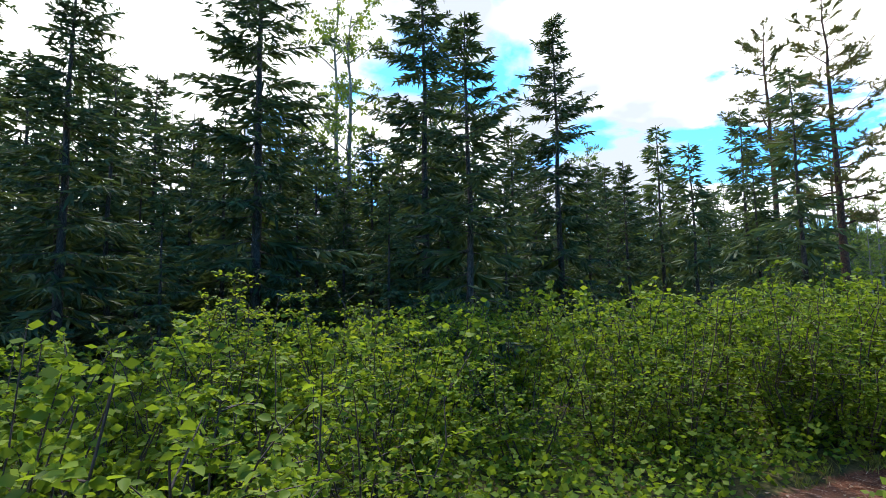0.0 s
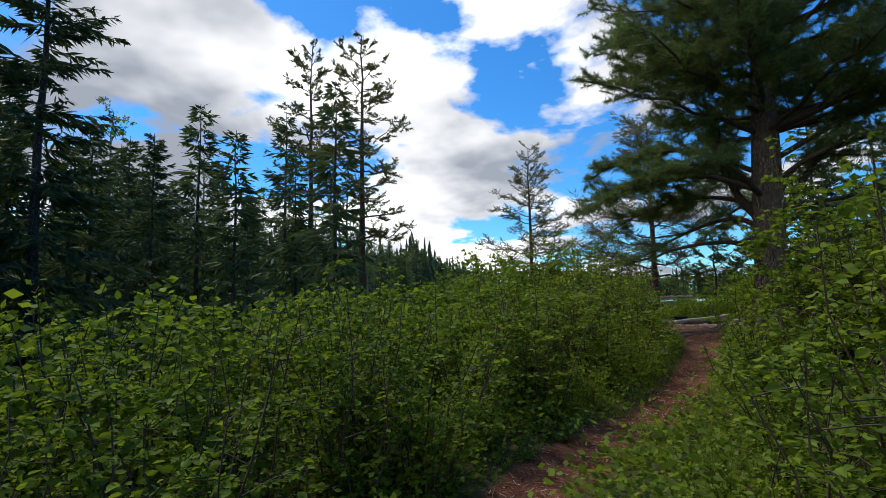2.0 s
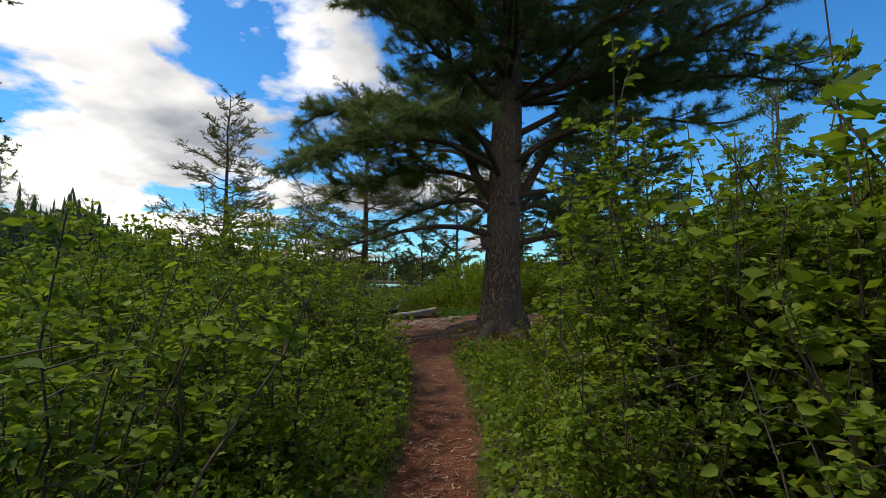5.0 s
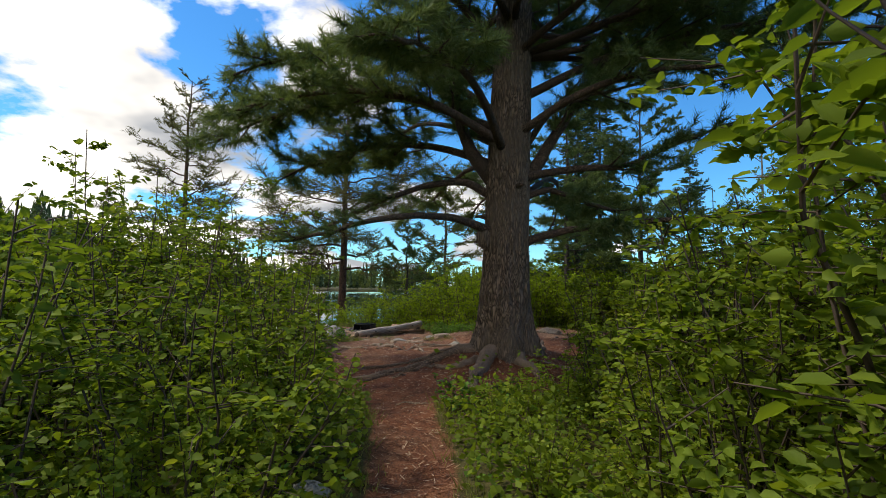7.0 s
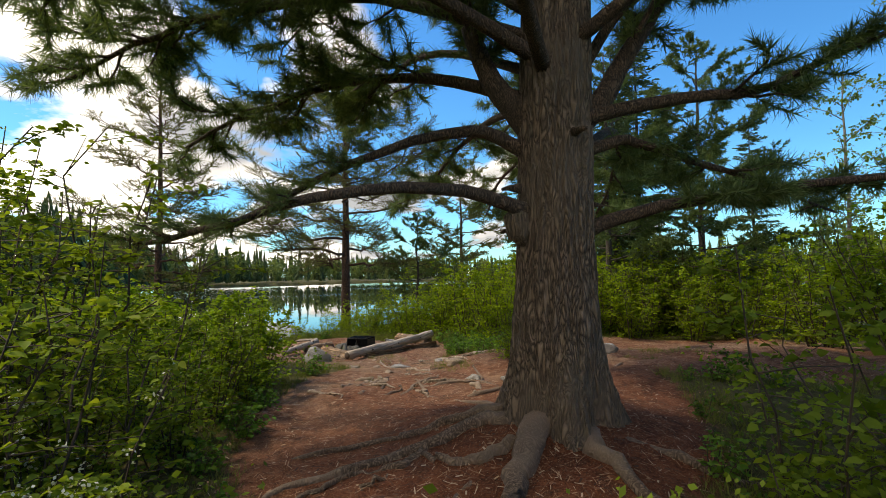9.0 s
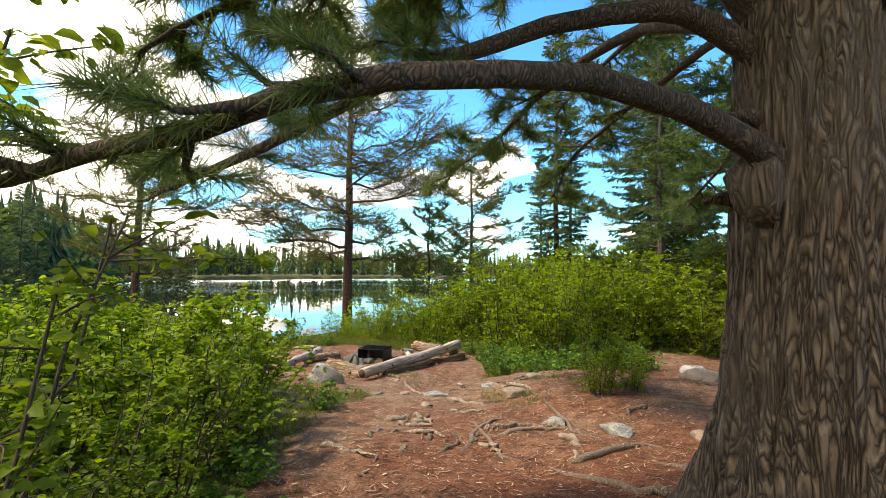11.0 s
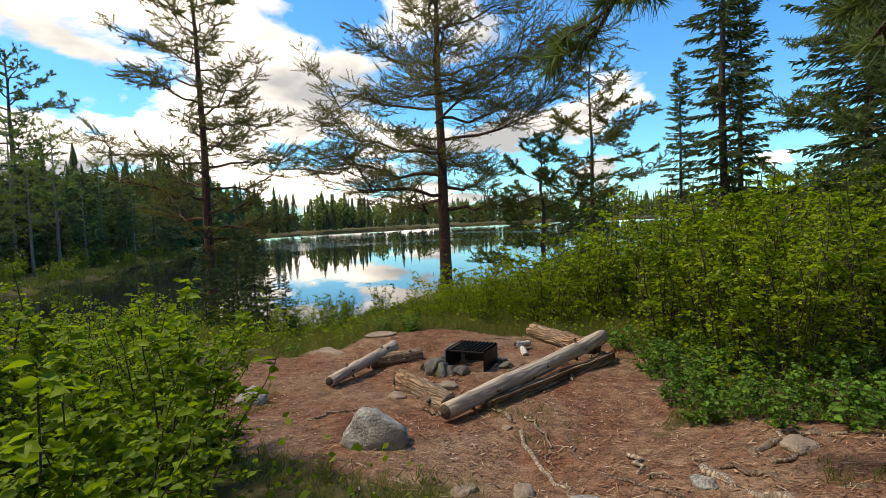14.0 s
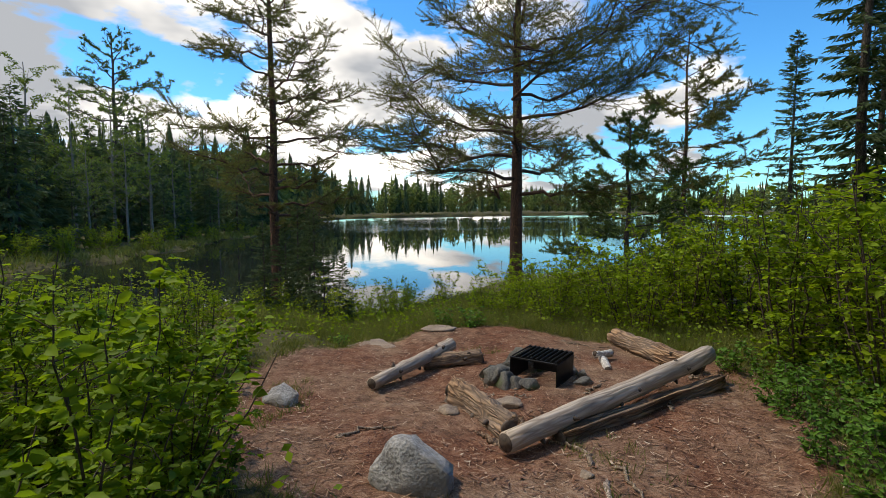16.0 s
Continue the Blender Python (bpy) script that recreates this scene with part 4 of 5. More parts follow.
for x, y in scatter(75, (-0.25, 2.2, 11.5, 14.6), lambda x, y: x > float(np.interp(y, [11.5, 12.2, 13.2, 14.6], [0.5, 0.0, -0.1, -0.2])), 0.2, 11):
    plant(pick.choice(lowplants), x, y, pick.uniform(0.6, 1.0))

for kind in (*hazels, *far_hazels, *alders, *far_alders, *rim_bushes, *saplings, *tall_shrubs, *lowplants):
    if kind not in used:
        plant(kind, pick.uniform(2.0, 5.0), pick.uniform(14.5, 17.0), 1.0)

# ---- trees ----
spruces = [spruce_kind("spruce_tree", "dark green spruce with drooping boughs", 60 + i, h, r, b) for i, (h, r, b) in enumerate([(7.4, 1.75, 0.02), (6.0, 1.5, 0.02), (8.6, 2.0, 0.05), (5.0, 1.25, 0.02)])]
back_spruces = [spruce_kind("spruce_tree", "dark spruce standing back in the woods", 66 + i, h, r, 0.02, 0.30, gap=0.42, spray=2.2) for i, (h, r) in enumerate([(7.4, 1.6), (6.0, 1.3), (8.6, 1.7)])]



def around(t_x, t_y, bearing, d):
    a = radians(bearing)
    return t_x - math.sin(a) * d, t_y + math.cos(a) * d


for bearing, d, kind, size in ((119, 8.0, 0, 0.85), (112, 12.0, 1, 1.05), (108.5, 14.0, 1, 1.05), (102.3, 8.5, 2, 1.0), (84, 9.2, 0, 1.10), (79, 7.2, 3, 1.12),
                               (69, 10.9, 0, 1.0), (90, 12.5, 1, 0.95), (96, 11.0, 3, 1.0), (74, 13.5, 1, 1.0), (62, 15.0, 3, 1.0), (126, 9.5, 0, 0.9), (134, 11.0, 2, 0.8), (105.5, 11.0, 3, 1.05), (115.5, 10.0, 3, 1.1), (88, 7.5, 3, 0.62), (98, 9.0, 3, 0.75), (111, 7.6, 3, 0.6), (81.5, 10.5, 3, 0.95), (93, 9.3, 3, 0.7), (122, 11.5, 1, 1.0), (75, 9.5, 3, 0.7), (66, 12.5, 3, 0.85), (86.5, 13.0, 1, 1.0), (100, 13.0, 1, 1.1), (71.5, 16.0, 1, 0.95), (64, 18.0, 1, 0.95), (57, 19.0, 3, 1.0)):
    x, y = around(2.76, -6.78, bearing, d)
    plant(spruces[kind], x, y, size)
    taken.append((x, y))
for x, y in scatter(85, (-30, -8, -20, 16), lambda x, y: math.hypot(x - 2.76, y + 6.78) > 14 and float(lake_depth(x, y)) < -2 and not (-13 < x < -9 and 5 < y < 10) and (y < 0 or math.degrees(math.atan2(-x, y)) > 60), 1.6, 12, taken):
    plant(pick.choice(back_spruces), x, y, pick.uniform(0.62, 0.98))
for x, y, kind, size in ((6.8, 22.0, 2, 1.4), (9.5, 19.5, 0, 0.95), (-7.3, 17.6, 3, 0.44), (-6.6, 16.9, 3, 0.34), (-6.0, 16.6, 3, 0.26), (-7.9, 16.8, 3, 0.36), (-8.3, 18.4, 3, 0.5), (-7.7, 18.0, 3, 0.46), (-8.9, 18.7, 3, 0.42), (5.6, 21.0, 2, 1.2), (4.7, 18.0, 0, 1.0)):
    plant(spruces[kind], x, y, size)
    taken.append((x, y))

for bearing, q, size in ((104, 15, 0.9), (107, 17, 0.95), (110.5, 15, 0.9), (114, 14, 0.85), (117.5, 15.5, 0.95), (121, 14, 0.9), (125, 15, 0.9), (98, 16, 0.95), (91.5, 17, 0.95), (87, 16, 0.9), (79, 15, 0.85), (76.5, 18, 0.9), (95, 13.5, 0.75), (113, 11.5, 0.7), (119.5, 10.5, 0.7)):
    x, y = around(2.76, -6.78, bearing, q)
    plant(pick.choice(back_spruces), x, y, size)
slim_spruce = spruce_kind("spruce_tree", "tall slim spruce with a thin ragged crown behind the bushes", 69, 10.0, 1.15, 0.12, 0.9, full=0.5)
for x, y, size in ((2.45, 20.0, 1.0), (3.7, 30.0, 0.85), (3.15, 21.2, 0.8)):
    plant(slim_spruce, x, y, size)
open_pine("shore_pine", "tall red-barked pine with an open crooked crown at the water", 71, 11.0, 4.2, 0.24, (-4.25, 22.45, gz(-4.25, 22.45) - 0.05), thick=0.19, boughs=34, bundle=12, needle=0.066, wide=0.0050, dense=0.13, crook=0.24)
open_pine("shore_pine", "slim red-barked pine with a thin ragged crown at the water", 72, 10.3, 2.5, 0.24, (-9.75, 19.4, gz(-9.75, 19.4) - 0.05), thick=0.14, boughs=42, bundle=12, needle=0.066, wide=0.0050, dense=0.135, crook=0.22)
open_pine("jack_pine", "tall thin jack pine with sparse limbs above the thicket", 73, 11.8, 1.9, 0.45, (-15.2, 9.15, gz(-15.2, 9.15)), thick=0.14, boughs=30, bundle=16, needle=0.085, wide=0.008)
open_pine("jack_pine", "tall jack pine with a ragged brownish crown above the thicket", 74, 10.0, 1.7, 0.30, (-10.5, 7.1, gz(-10.5, 7.1)), thick=0.13, boughs=34, bundle=16, needle=0.08, wide=0.0075)
open_pine("young_pine", "young pine with an airy crown on the point", 75, 8.6, 2.3, 0.30, (0.2, 28.0, gz(0.2, 28.0)), thick=0.11, boughs=26, bundle=14, needle=0.085, wide=0.008)
open_pine("young_pine", "dense young white pine at the water", 76, 4.4, 1.9, 0.12, (-1.4, 21.4, gz(-1.4, 21.4)), mat=PINE, bark=GREYBARK, thick=0.08, boughs=24, bundle=14, needle=0.085, wide=0.010)
open_pine("far_white_pine", "tall white pine standing above the far woods", 77, 16.5, 4.6, 0.35, (-41.2, 38.5, gz(-41.2, 38.5)), mat=PINE, bark=GREYBARK, thick=0.3, boughs=34, bundle=8, needle=0.22, wide=0.03, dense=0.5)
open_pine("young_pine", "light green young pine beyond the bright bushes", 78, 7.0, 2.3, 0.15, (6.0, 15.5, gz(6.0, 15.5)), mat=PINE, bark=GREYBARK, thick=0.10, boughs=30, bundle=12, needle=0.10, wide=0.012)


open_pine("young_pine", "young green pine standing behind the bright bushes", 79, 7.2, 2.0, 0.12, (3.9, 16.0, gz(3.9, 16.0)), mat=PINE, bark=GREYBARK, thick=0.10, boughs=30, bundle=12, needle=0.10, wide=0.009)


def broadleaf(name, label, seed, height, radius, at, mat=BIRCHLEAF, bark=BIRCHBARK, leaf=0.125, count=2400, category="birch tree"):
    """A light tree with rising limbs and small leaves, gaps between them."""
    g = np.random.default_rng(seed)
    ob = thing(name, label, category, at)
    zs = np.linspace(0, 1, 10)
    tl = np.stack([g.normal(0, 0.06, 10) * zs, g.normal(0, 0.06, 10) * zs, -0.1 + height * zs], 1)
    part("trunk", mesh_data("trunk", *tube(tl, height * 0.012 * (1 - 0.85 * zs), 8), bark, True), ob)
    wood, pts = [], []
    for i in range(26):
        s = g.uniform(0.28, 0.97)
        ang = i * 2.4
        L = radius * (1.15 - 0.7 * s) * g.uniform(0.6, 1.2)
        line = bent(along(tl, np.array([s]))[0], (np.cos(ang), np.sin(ang), 1.0), L * 1.3, -0.1, 0.1, 6, g)
        wood.append(tube(line, np.linspace(0.022, 0.004, 6), 4))
        for _ in range(7):
            tw = bent(along(line, g.uniform(0.2, 1, 1))[0], (*g.normal(0, 1, 2), 0.3), 0.5 * L * g.uniform(0.3, 0.9), -0.25, 0.1, 4, g)
            wood.append(tube(tw, np.linspace(0.007, 0.002, 4), 4))
            pts.append(along(tw, g.uniform(0.1, 1, count // 182)) + g.normal(0, 0.05, (count // 182, 3)))
    p = np.concatenate(pts)
    part("branchwork", mesh_data("branchwork", *join(wood), bark), ob)
    part("crown", mesh_data("crown", *leaves(p, g.normal(0, 1, p.shape), leaf * g.uniform(0.6, 1.2, len(p)), g, droop=0.6), mat), ob)
    return ob


bx, by = around(2.76, -6.78, 94, 15.5)
birch = broadleaf("birch_tree", "slender birch with pale spring leaves behind the spruces", 81, 10.5, 2.6, (bx, by, gz(bx, by)))
used[birch] = 1.0
for x, y, s in [(*around(-1.09, 8.9, th, float(np.interp(th, BEARING, FAR)) + q + 5), s) for th, q, s in ((47.5, 8, 0.9), (51, 6, 1.0), (54, 9, 1.05), (57, 7, 1.0), (60, 8, 1.1), (43, 9, 0.9), (64, 7, 1.0), (68, 8, 1.1), (45, 3, 0.7), (49, 2, 0.6), (53, 3, 0.75), (56, 2, 0.65), (61, 3, 0.7), (66, 2, 0.7), (40, 5, 0.8), (72, 4, 0.9))]:
    plant(birch, x, y, s)
for x, y, s in ((-15.5, -3.0, 0.8), (-20.0, 3.5, 0.8), (-22.0, 8.5, 0.85), (8.5, 11.5, 0.62), (7.4, 9.6, 0.55), (10.5, 8.0, 0.75), (9.6, 13.0, 0.7), (-12.4, -4.6, 0.75), (-11.0, -7.4, 0.9), (7.2, 2.2, 0.5), (11.0, 17.5, 0.7)):
    plant(birch, x, y, s)


# ---- far woods ----
def far_woods(name, label, places, mat, seed, conifer=True):
    """Many small distant trees in one piece."""
    g = np.random.default_rng(seed)
    vs, fs, n = [], [], 0
    for x, y, h in places:
        z0 = gz(x, y)
        if conifer:
            layers, k = 15, 9
            r = h * g.uniform(0.09, 0.20)
            for i in range(layers):
                f = i / layers
                za, zb = z0 + h * (0.10 + 0.90 * f), z0 + h * (0.10 + 0.90 * f) + h * 0.17
                rr = r * (1 - f) ** 0.85 + 0.05
                a = np.sort(g.uniform(0, 2 * np.pi, k))
                q = rr * g.uniform(0.65, 1.2, k)
                for j in range(k):
                    w = 0.20
                    p = np.array([(0, 0, min(zb, z0 + h)), (np.cos(a[j] - w) * q[j] * 0.7, np.sin(a[j] - w) * q[j] * 0.7, za), (np.cos(a[j]) * q[j], np.sin(a[j]) * q[j], za - h * 0.025), (np.cos(a[j] + w) * q[j] * 0.7, np.sin(a[j] + w) * q[j] * 0.7, za)])
                    p[:, :2] += (x, y)
                    vs.append(p)
        else:
            m = 110
            c = g.normal(0, 1, (m, 3))
            c = unit(c) * g.uniform(0.5, 1, (m, 1)) * np.array([h * 0.22, h * 0.22, h * 0.36]) + (x, y, z0 + h * 0.60)
            d = unit(g.normal(0, 1, (m, 3)))
            e = unit(np.cross(d, g.normal(0, 1, (m, 3))))
            s = h * 0.055
            vs.append(np.stack([c - d * s, c + e * s * 0.7, c + d * s, c - e * s * 0.7], 1).reshape(-1, 3))
    v = np.concatenate(vs)
    ob = part(name, mesh_data(name, v, np.arange(len(v)).reshape(-1, 4), mat))
    return tagged(ob, label, "woods", kind="stuff")


def far_places(seed, count, lo, hi, deep):
    r = random.Random(seed)
    out = []
    while len(out) < count:
        th = r.uniform(-58, 98)
        d0 = float(np.interp(th, BEARING, FAR))
        d = max(d0 + 2.5 + deep * r.random() ** 1.6, 72)
        x, y = around(-1.09, 8.9, th, d)
        if float(lake_depth(x, y)) < -1.5:
            out.append((x, y, r.uniform(lo, hi) * (0.72 if d < 60 else 1.0)))
    return out


def ring_places(seed, count, lo, hi):
    r = random.Random(seed)
    out = []
    while len(out) < count:
        a, d = r.uniform(0, 360), 26 + 60 * r.random()
        x, y = around(0, 2, a, d)
        if float(lake_depth(x, y)) < -3 and not (-55 < (a if a < 180 else a - 360) < 8 and d < 60) and not (8 <= a < 88 and d < 75):
            out.append((x, y, r.uniform(lo, hi)))
    return out


far_woods("far_spruce_woods", "dark spruce woods along the far shore", far_places(1, 1000, 6.5, 13.5, 60), FARWOOD, 91)
far_woods("far_leafy_woods", "pale green broadleaf trees among the far spruces", far_places(2, 620, 6.0, 11.5, 45), FARLEAF, 92, False)
far_woods("far_shore_brush", "low brush and alders along the far shore", far_places(5, 520, 1.6, 4.5, 10), FARLEAF, 95, False)
far_woods("back_spruce_woods", "spruce woods closing the view round the trail", ring_places(3, 420, 5.5, 9.5), FARWOOD, 93)
far_woods("back_leafy_woods", "pale broadleaf trees in the woods round the trail", ring_places(4, 90, 5.0, 9.0), FARLEAF, 94, False)
for k in range(120):
    th = 34 + 58 * k / 120 + pick.uniform(-1, 1)
    x, y = around(-1.09, 8.9, th, float(np.interp(th, BEARING, FAR)) + 7.0 + 24 * pick.random() ** 1.5)
    plant(pick.choice(back_spruces), x, y, pick.uniform(0.75, 1.35))

for k in range(40):
    th = 38 + 38 * k / 40 + pick.uniform(-1, 1)
    x, y = around(-1.09, 8.9, th, float(np.interp(th, BEARING, FAR)) + 1.0 + 7 * pick.random())
    plant(pick.choice(far_alders if k % 3 else far_hazels), x, y, pick.uniform(0.6, 1.3))

# ---- the fire place ----
def log_thing(name, label, a, b, ra, rb, mat, seed, sides=16, lumps=0.10, knots=6, category="log"):
    """A log lying from a to b (middle of its ends), with cut ends and knots."""
    g = np.random.default_rng(seed)
    a, b = Vector(a), Vector(b)
    d = b - a
    L = d.length
    ob = thing(name, label, category, a)
    ob.matrix_basis = Matrix.Translation(a) @ d.to_track_quat("Z", "Y").to_matrix().to_4x4()
    n = 18
    z = np.linspace(0, L, n)
    line = np.stack([np.cumsum(g.normal(0, 0.004, n)), np.cumsum(g.normal(0, 0.004, n)), z], 1)
    v, f = tube(line, np.linspace(ra, rb, n), sides, lumps, seed)
    me = mesh_data("trunk_wood", v, f, mat, True)
    part("trunk_wood", me, ob)
    for c, r, s in ((line[0], ra, -1), (line[-1], rb, 1)):
        part("cut_end", mesh_data("cut_end", *tube(np.array([c + (0, 0, s * -0.01), c + (0, 0, s * 0.004)]), [r * 0.86, r * 0.82], 14), ENDWOOD), ob, "dark cracked cut end")
    for i in range(knots):
        s = g.uniform(0.1, 0.9)
        ang = g.uniform(0, 6.28)
        c = along(line, np.array([s]))[0]
        r = ra + (rb - ra) * s
        q = np.array([math.cos(ang), math.sin(ang), 0.25])
        part("knot", mesh_data("knot", *tube(np.array([c + q * r * 0.8, c + q * (r + 0.008), c + q * (r + g.uniform(0.012, 0.035))]), [0.022, 0.016, 0.006], 7), ENDWOOD), ob)
    return ob


def rest(x, y, up):
    return (x, y, gz(x, y) + up)


log_thing("bench_log", "long barkless grey log used as a bench by the fire", rest(-1.84, 11.88, 0.10), rest(-0.50, 14.00, 0.24), 0.072, 0.084, LOGWOOD, 1, lumps=0.11, knots=14)
log_thing("rotten_log", "broken rotting log with splintered reddish wood", rest(-2.52, 12.80, 0.09), rest(-1.90, 12.22, 0.05), 0.095, 0.075, ROTWOOD, 2, lumps=0.35, knots=3)
log_thing("rotten_log", "half-rotted log wedged under the bench log", rest(-1.55, 12.20, 0.035), rest(-0.42, 13.85, 0.05), 0.055, 0.05, ROTWOOD, 3, lumps=0.3, knots=2)
log_thing("side_log", "weathered log with broken stubs beside the fire", rest(-3.23, 12.68, 0.07), rest(-2.97, 13.95, 0.16), 0.055, 0.070, LOGWOOD, 4, lumps=0.10, knots=8)
log_thing("dark_log", "dark damp log lying behind the side log", rest(-3.10, 13.50, 0.06), rest(-2.60, 13.85, 0.07), 0.07, 0.075, ROTWOOD, 5, lumps=0.28, knots=2)
log_thing("back_log", "split weathered log with peeling reddish wood", rest(-1.38, 15.30, 0.10), rest(-0.62, 14.10, 0.08), 0.085, 0.10, ROTWOOD, 6, lumps=0.28, knots=3)
log_thing("white_firewood", "short piece of white birch firewood", rest(-1.44, 14.35, 0.05), rest(-1.34, 13.85, 0.05), 0.045, 0.04, WHITEWOOD, 7, 10, 0.2, 2, "firewood")
log_thing("white_firewood", "split white birch stick leaning on another", rest(-1.50, 14.15, 0.10), rest(-1.36, 14.5, 0.08), 0.032, 0.036, WHITEWOOD, 8, 10, 0.2, 1, "firewood")


def stone(name, label, x, y, size, seed, mat, sink=0.3, group="", turn=0.0, cut=0.45):
    g = np.random.default_rng(seed)
    bm = bmesh.new()
    bmesh.ops.create_icosphere(bm, subdivisions=3, radius=1.0)
    o = Vector(g.uniform(-20, 20, 3))
    cuts = [(Vector(unit(g.normal(0, 1, 3))), g.uniform(cut, 0.80)) for _ in range(9)]
    for v in bm.verts:
        for nrm, d in cuts:
            over = v.co.dot(nrm) - d
            if over > 0:
                v.co -= nrm * over * 0.85
        v.co *= 1 + 0.24 * noise.noise(v.co * 1.5 + o) + 0.10 * noise.noise(v.co * 4 + o) + 0.045 * noise.noise(v.co * 11 + o)
        v.co = Vector((v.co.x * size[0], v.co.y * size[1], v.co.z * size[2]))
    me = bpy.data.meshes.new(name)
    bm.to_mesh(me)
    bm.free()
    me.materials.append(mat)
    me.polygons.foreach_set("use_smooth", np.ones(len(me.polygons), bool))
    ob = new(name, me)
    ob.matrix_basis = Matrix.Translation((x, y, gz(x, y) + size[2] * (1 - 2 * sink) * 0.7)) @ pose(0, 0, 0, 0, 0, turn)
    return tagged(ob, label, "stone", group)


FX, FY = -1.90, 13.45
FZ = gz(FX, FY)
grate = thing("fire_grate", "black iron fire grate over a ring of stones", "fire grate", (FX, FY, FZ))
grate.rotation_euler = (0, 0, radians(-12))


def box_mesh(name, sx, sy, sz, at, mat, turn=(0, 0, 0), bevel=0.002):
    bm = bmesh.new()
    bmesh.ops.create_cube(bm, size=1.0)
    bmesh.ops.scale(bm, vec=(sx, sy, sz), verts=bm.verts)
    bmesh.ops.bevel(bm, geom=bm.edges[:], offset=bevel, segments=1, affect="EDGES")
    bmesh.ops.transform(bm, matrix=pose(*at, *turn), verts=bm.verts)
    me = bpy.data.meshes.new(name)
    bm.to_mesh(me)
    bm.free()
    me.materials.append(mat)
    return me


for i in range(10):
    part("bar", box_mesh("bar", 0.011, 0.42, 0.013, (-0.20 + 0.0445 * i, 0.0, 0.250), IRON), grate)
for y in (-0.21, 0.21):
    part("rail", box_mesh("rail", 0.44, 0.020, 0.016, (0, y, 0.236), IRON), grate)
for x in (-0.215, 0.215):
    part("side_plate", box_mesh("side_plate", 0.008, 0.43, 0.20, (x, 0, 0.125), IRON), grate)
part("back_plate", box_mesh("back_plate", 0.42, 0.008, 0.20, (0, 0.215, 0.125), IRON), grate)
r = random.Random(3)
for i, (a, s) in enumerate(((195, .16), (218, .16), (240, .11), (262, .08), (174, .15), (150, .11), (125, .12), (100, .10), (75, .10), (50, .10), (20, .08), (-12, .08))):
    x, y = FX + 0.36 * math.cos(radians(a)), FY + 0.36 * math.sin(radians(a))
    stone("fire_stone", "sooty mossy stone in the fire ring", x, y, (s * r.uniform(1.1, 1.45), s * r.uniform(0.8, 1.0), s * r.uniform(0.65, 0.9)), 100 + i, MOSSSTONE, 0.18, "fire ring", r.uniform(0, 360), 0.25)
for i, (x, y, size, turn) in enumerate(((FX - 0.46, FY + 0.02, (0.20, 0.11, 0.12), 20), (FX - 0.34, FY - 0.22, (0.15, 0.10, 0.12), 70), (FX - 0.30, FY + 0.30, (0.22, 0.12, 0.15), -25))):
    stone("fire_stone", "angular moss-grown block beside the fire grate", x, y, size, 120 + i, MOSSSTONE, 0.22, "fire ring", turn, 0.15)
stone("boulder", "rounded grey granite boulder half sunk in the ground", -2.20, 11.22, (0.23, 0.27, 0.21), 203, STONE, 0.28, turn=60, cut=0.3)
stone("rock", "dark angular rock at the thicket's edge", -3.75, 12.15, (0.17, 0.13, 0.12), 202, STONE, 0.25)
stone("flat_stone", "pale flat stone on the bare ground", -2.45, 12.46, (0.10, 0.08, 0.05), 203, TANSTONE, 0.3)
stone("flat_stone", "pale flat stone on the bare ground", -2.04, 12.69, (0.15, 0.10, 0.05), 204, TANSTONE, 0.3)
for i, (x, y, s, m) in enumerate(((-0.78, 10.66, 0.17, STONE), (-1.47, 10.74, 0.11, TANSTONE), (-1.15, 10.79, 0.11, TANSTONE), (0.72, 8.95, 0.20, STONE), (2.25, 10.9, 0.40, TANSTONE), (0.08, 10.25, 0.22, TANSTONE), (0.45, 11.38, 0.18, TANSTONE), (-0.86, 10.12, 0.11, TANSTONE), (0.30, 9.35, 0.16, STONE), (-0.9, 9.55, 0.10, TANSTONE), (-1.35, 11.8, 0.07, TANSTONE), (2.6, 11.6, 0.34, STONE), (-0.2, 10.9, 0.11, STONE))):
    stone("ground_stone", "weathered stone set in the red needle floor", x, y, (s * 0.85, s * 0.62, s * 0.34), 220 + i, m, 0.38 if s < 0.17 else 0.46, "ground stones", 40.0 * i)
stone("trail_stone", "grey stone beside the trail", -0.62, 3.1, (0.11, 0.09, 0.08), 240, STONE, 0.25)
for i, (x, y, s) in enumerate(((-4.1, 14.3, 0.40), (-3.5, 14.9, 0.36))):
    stone("ledge_stone", "flat tan rock ledge at the edge of the bank", x, y, (s, s * 0.55, 0.055), 250 + i, TANSTONE, 0.47, "ledge", 30.0 * i)


# ---- roots and sticks ----
def ground_line(points, g, steps=14, up=0.0, wob=0.02):
    s = np.linspace(0, 1, steps)
    p = along(np.array(points, float), s)
    p = p + g.normal(0, wob, p.shape)
    z = np.array([gz(a, b) for a, b in p]) + up
    return np.stack([p[:, 0], p[:, 1], z], 1)


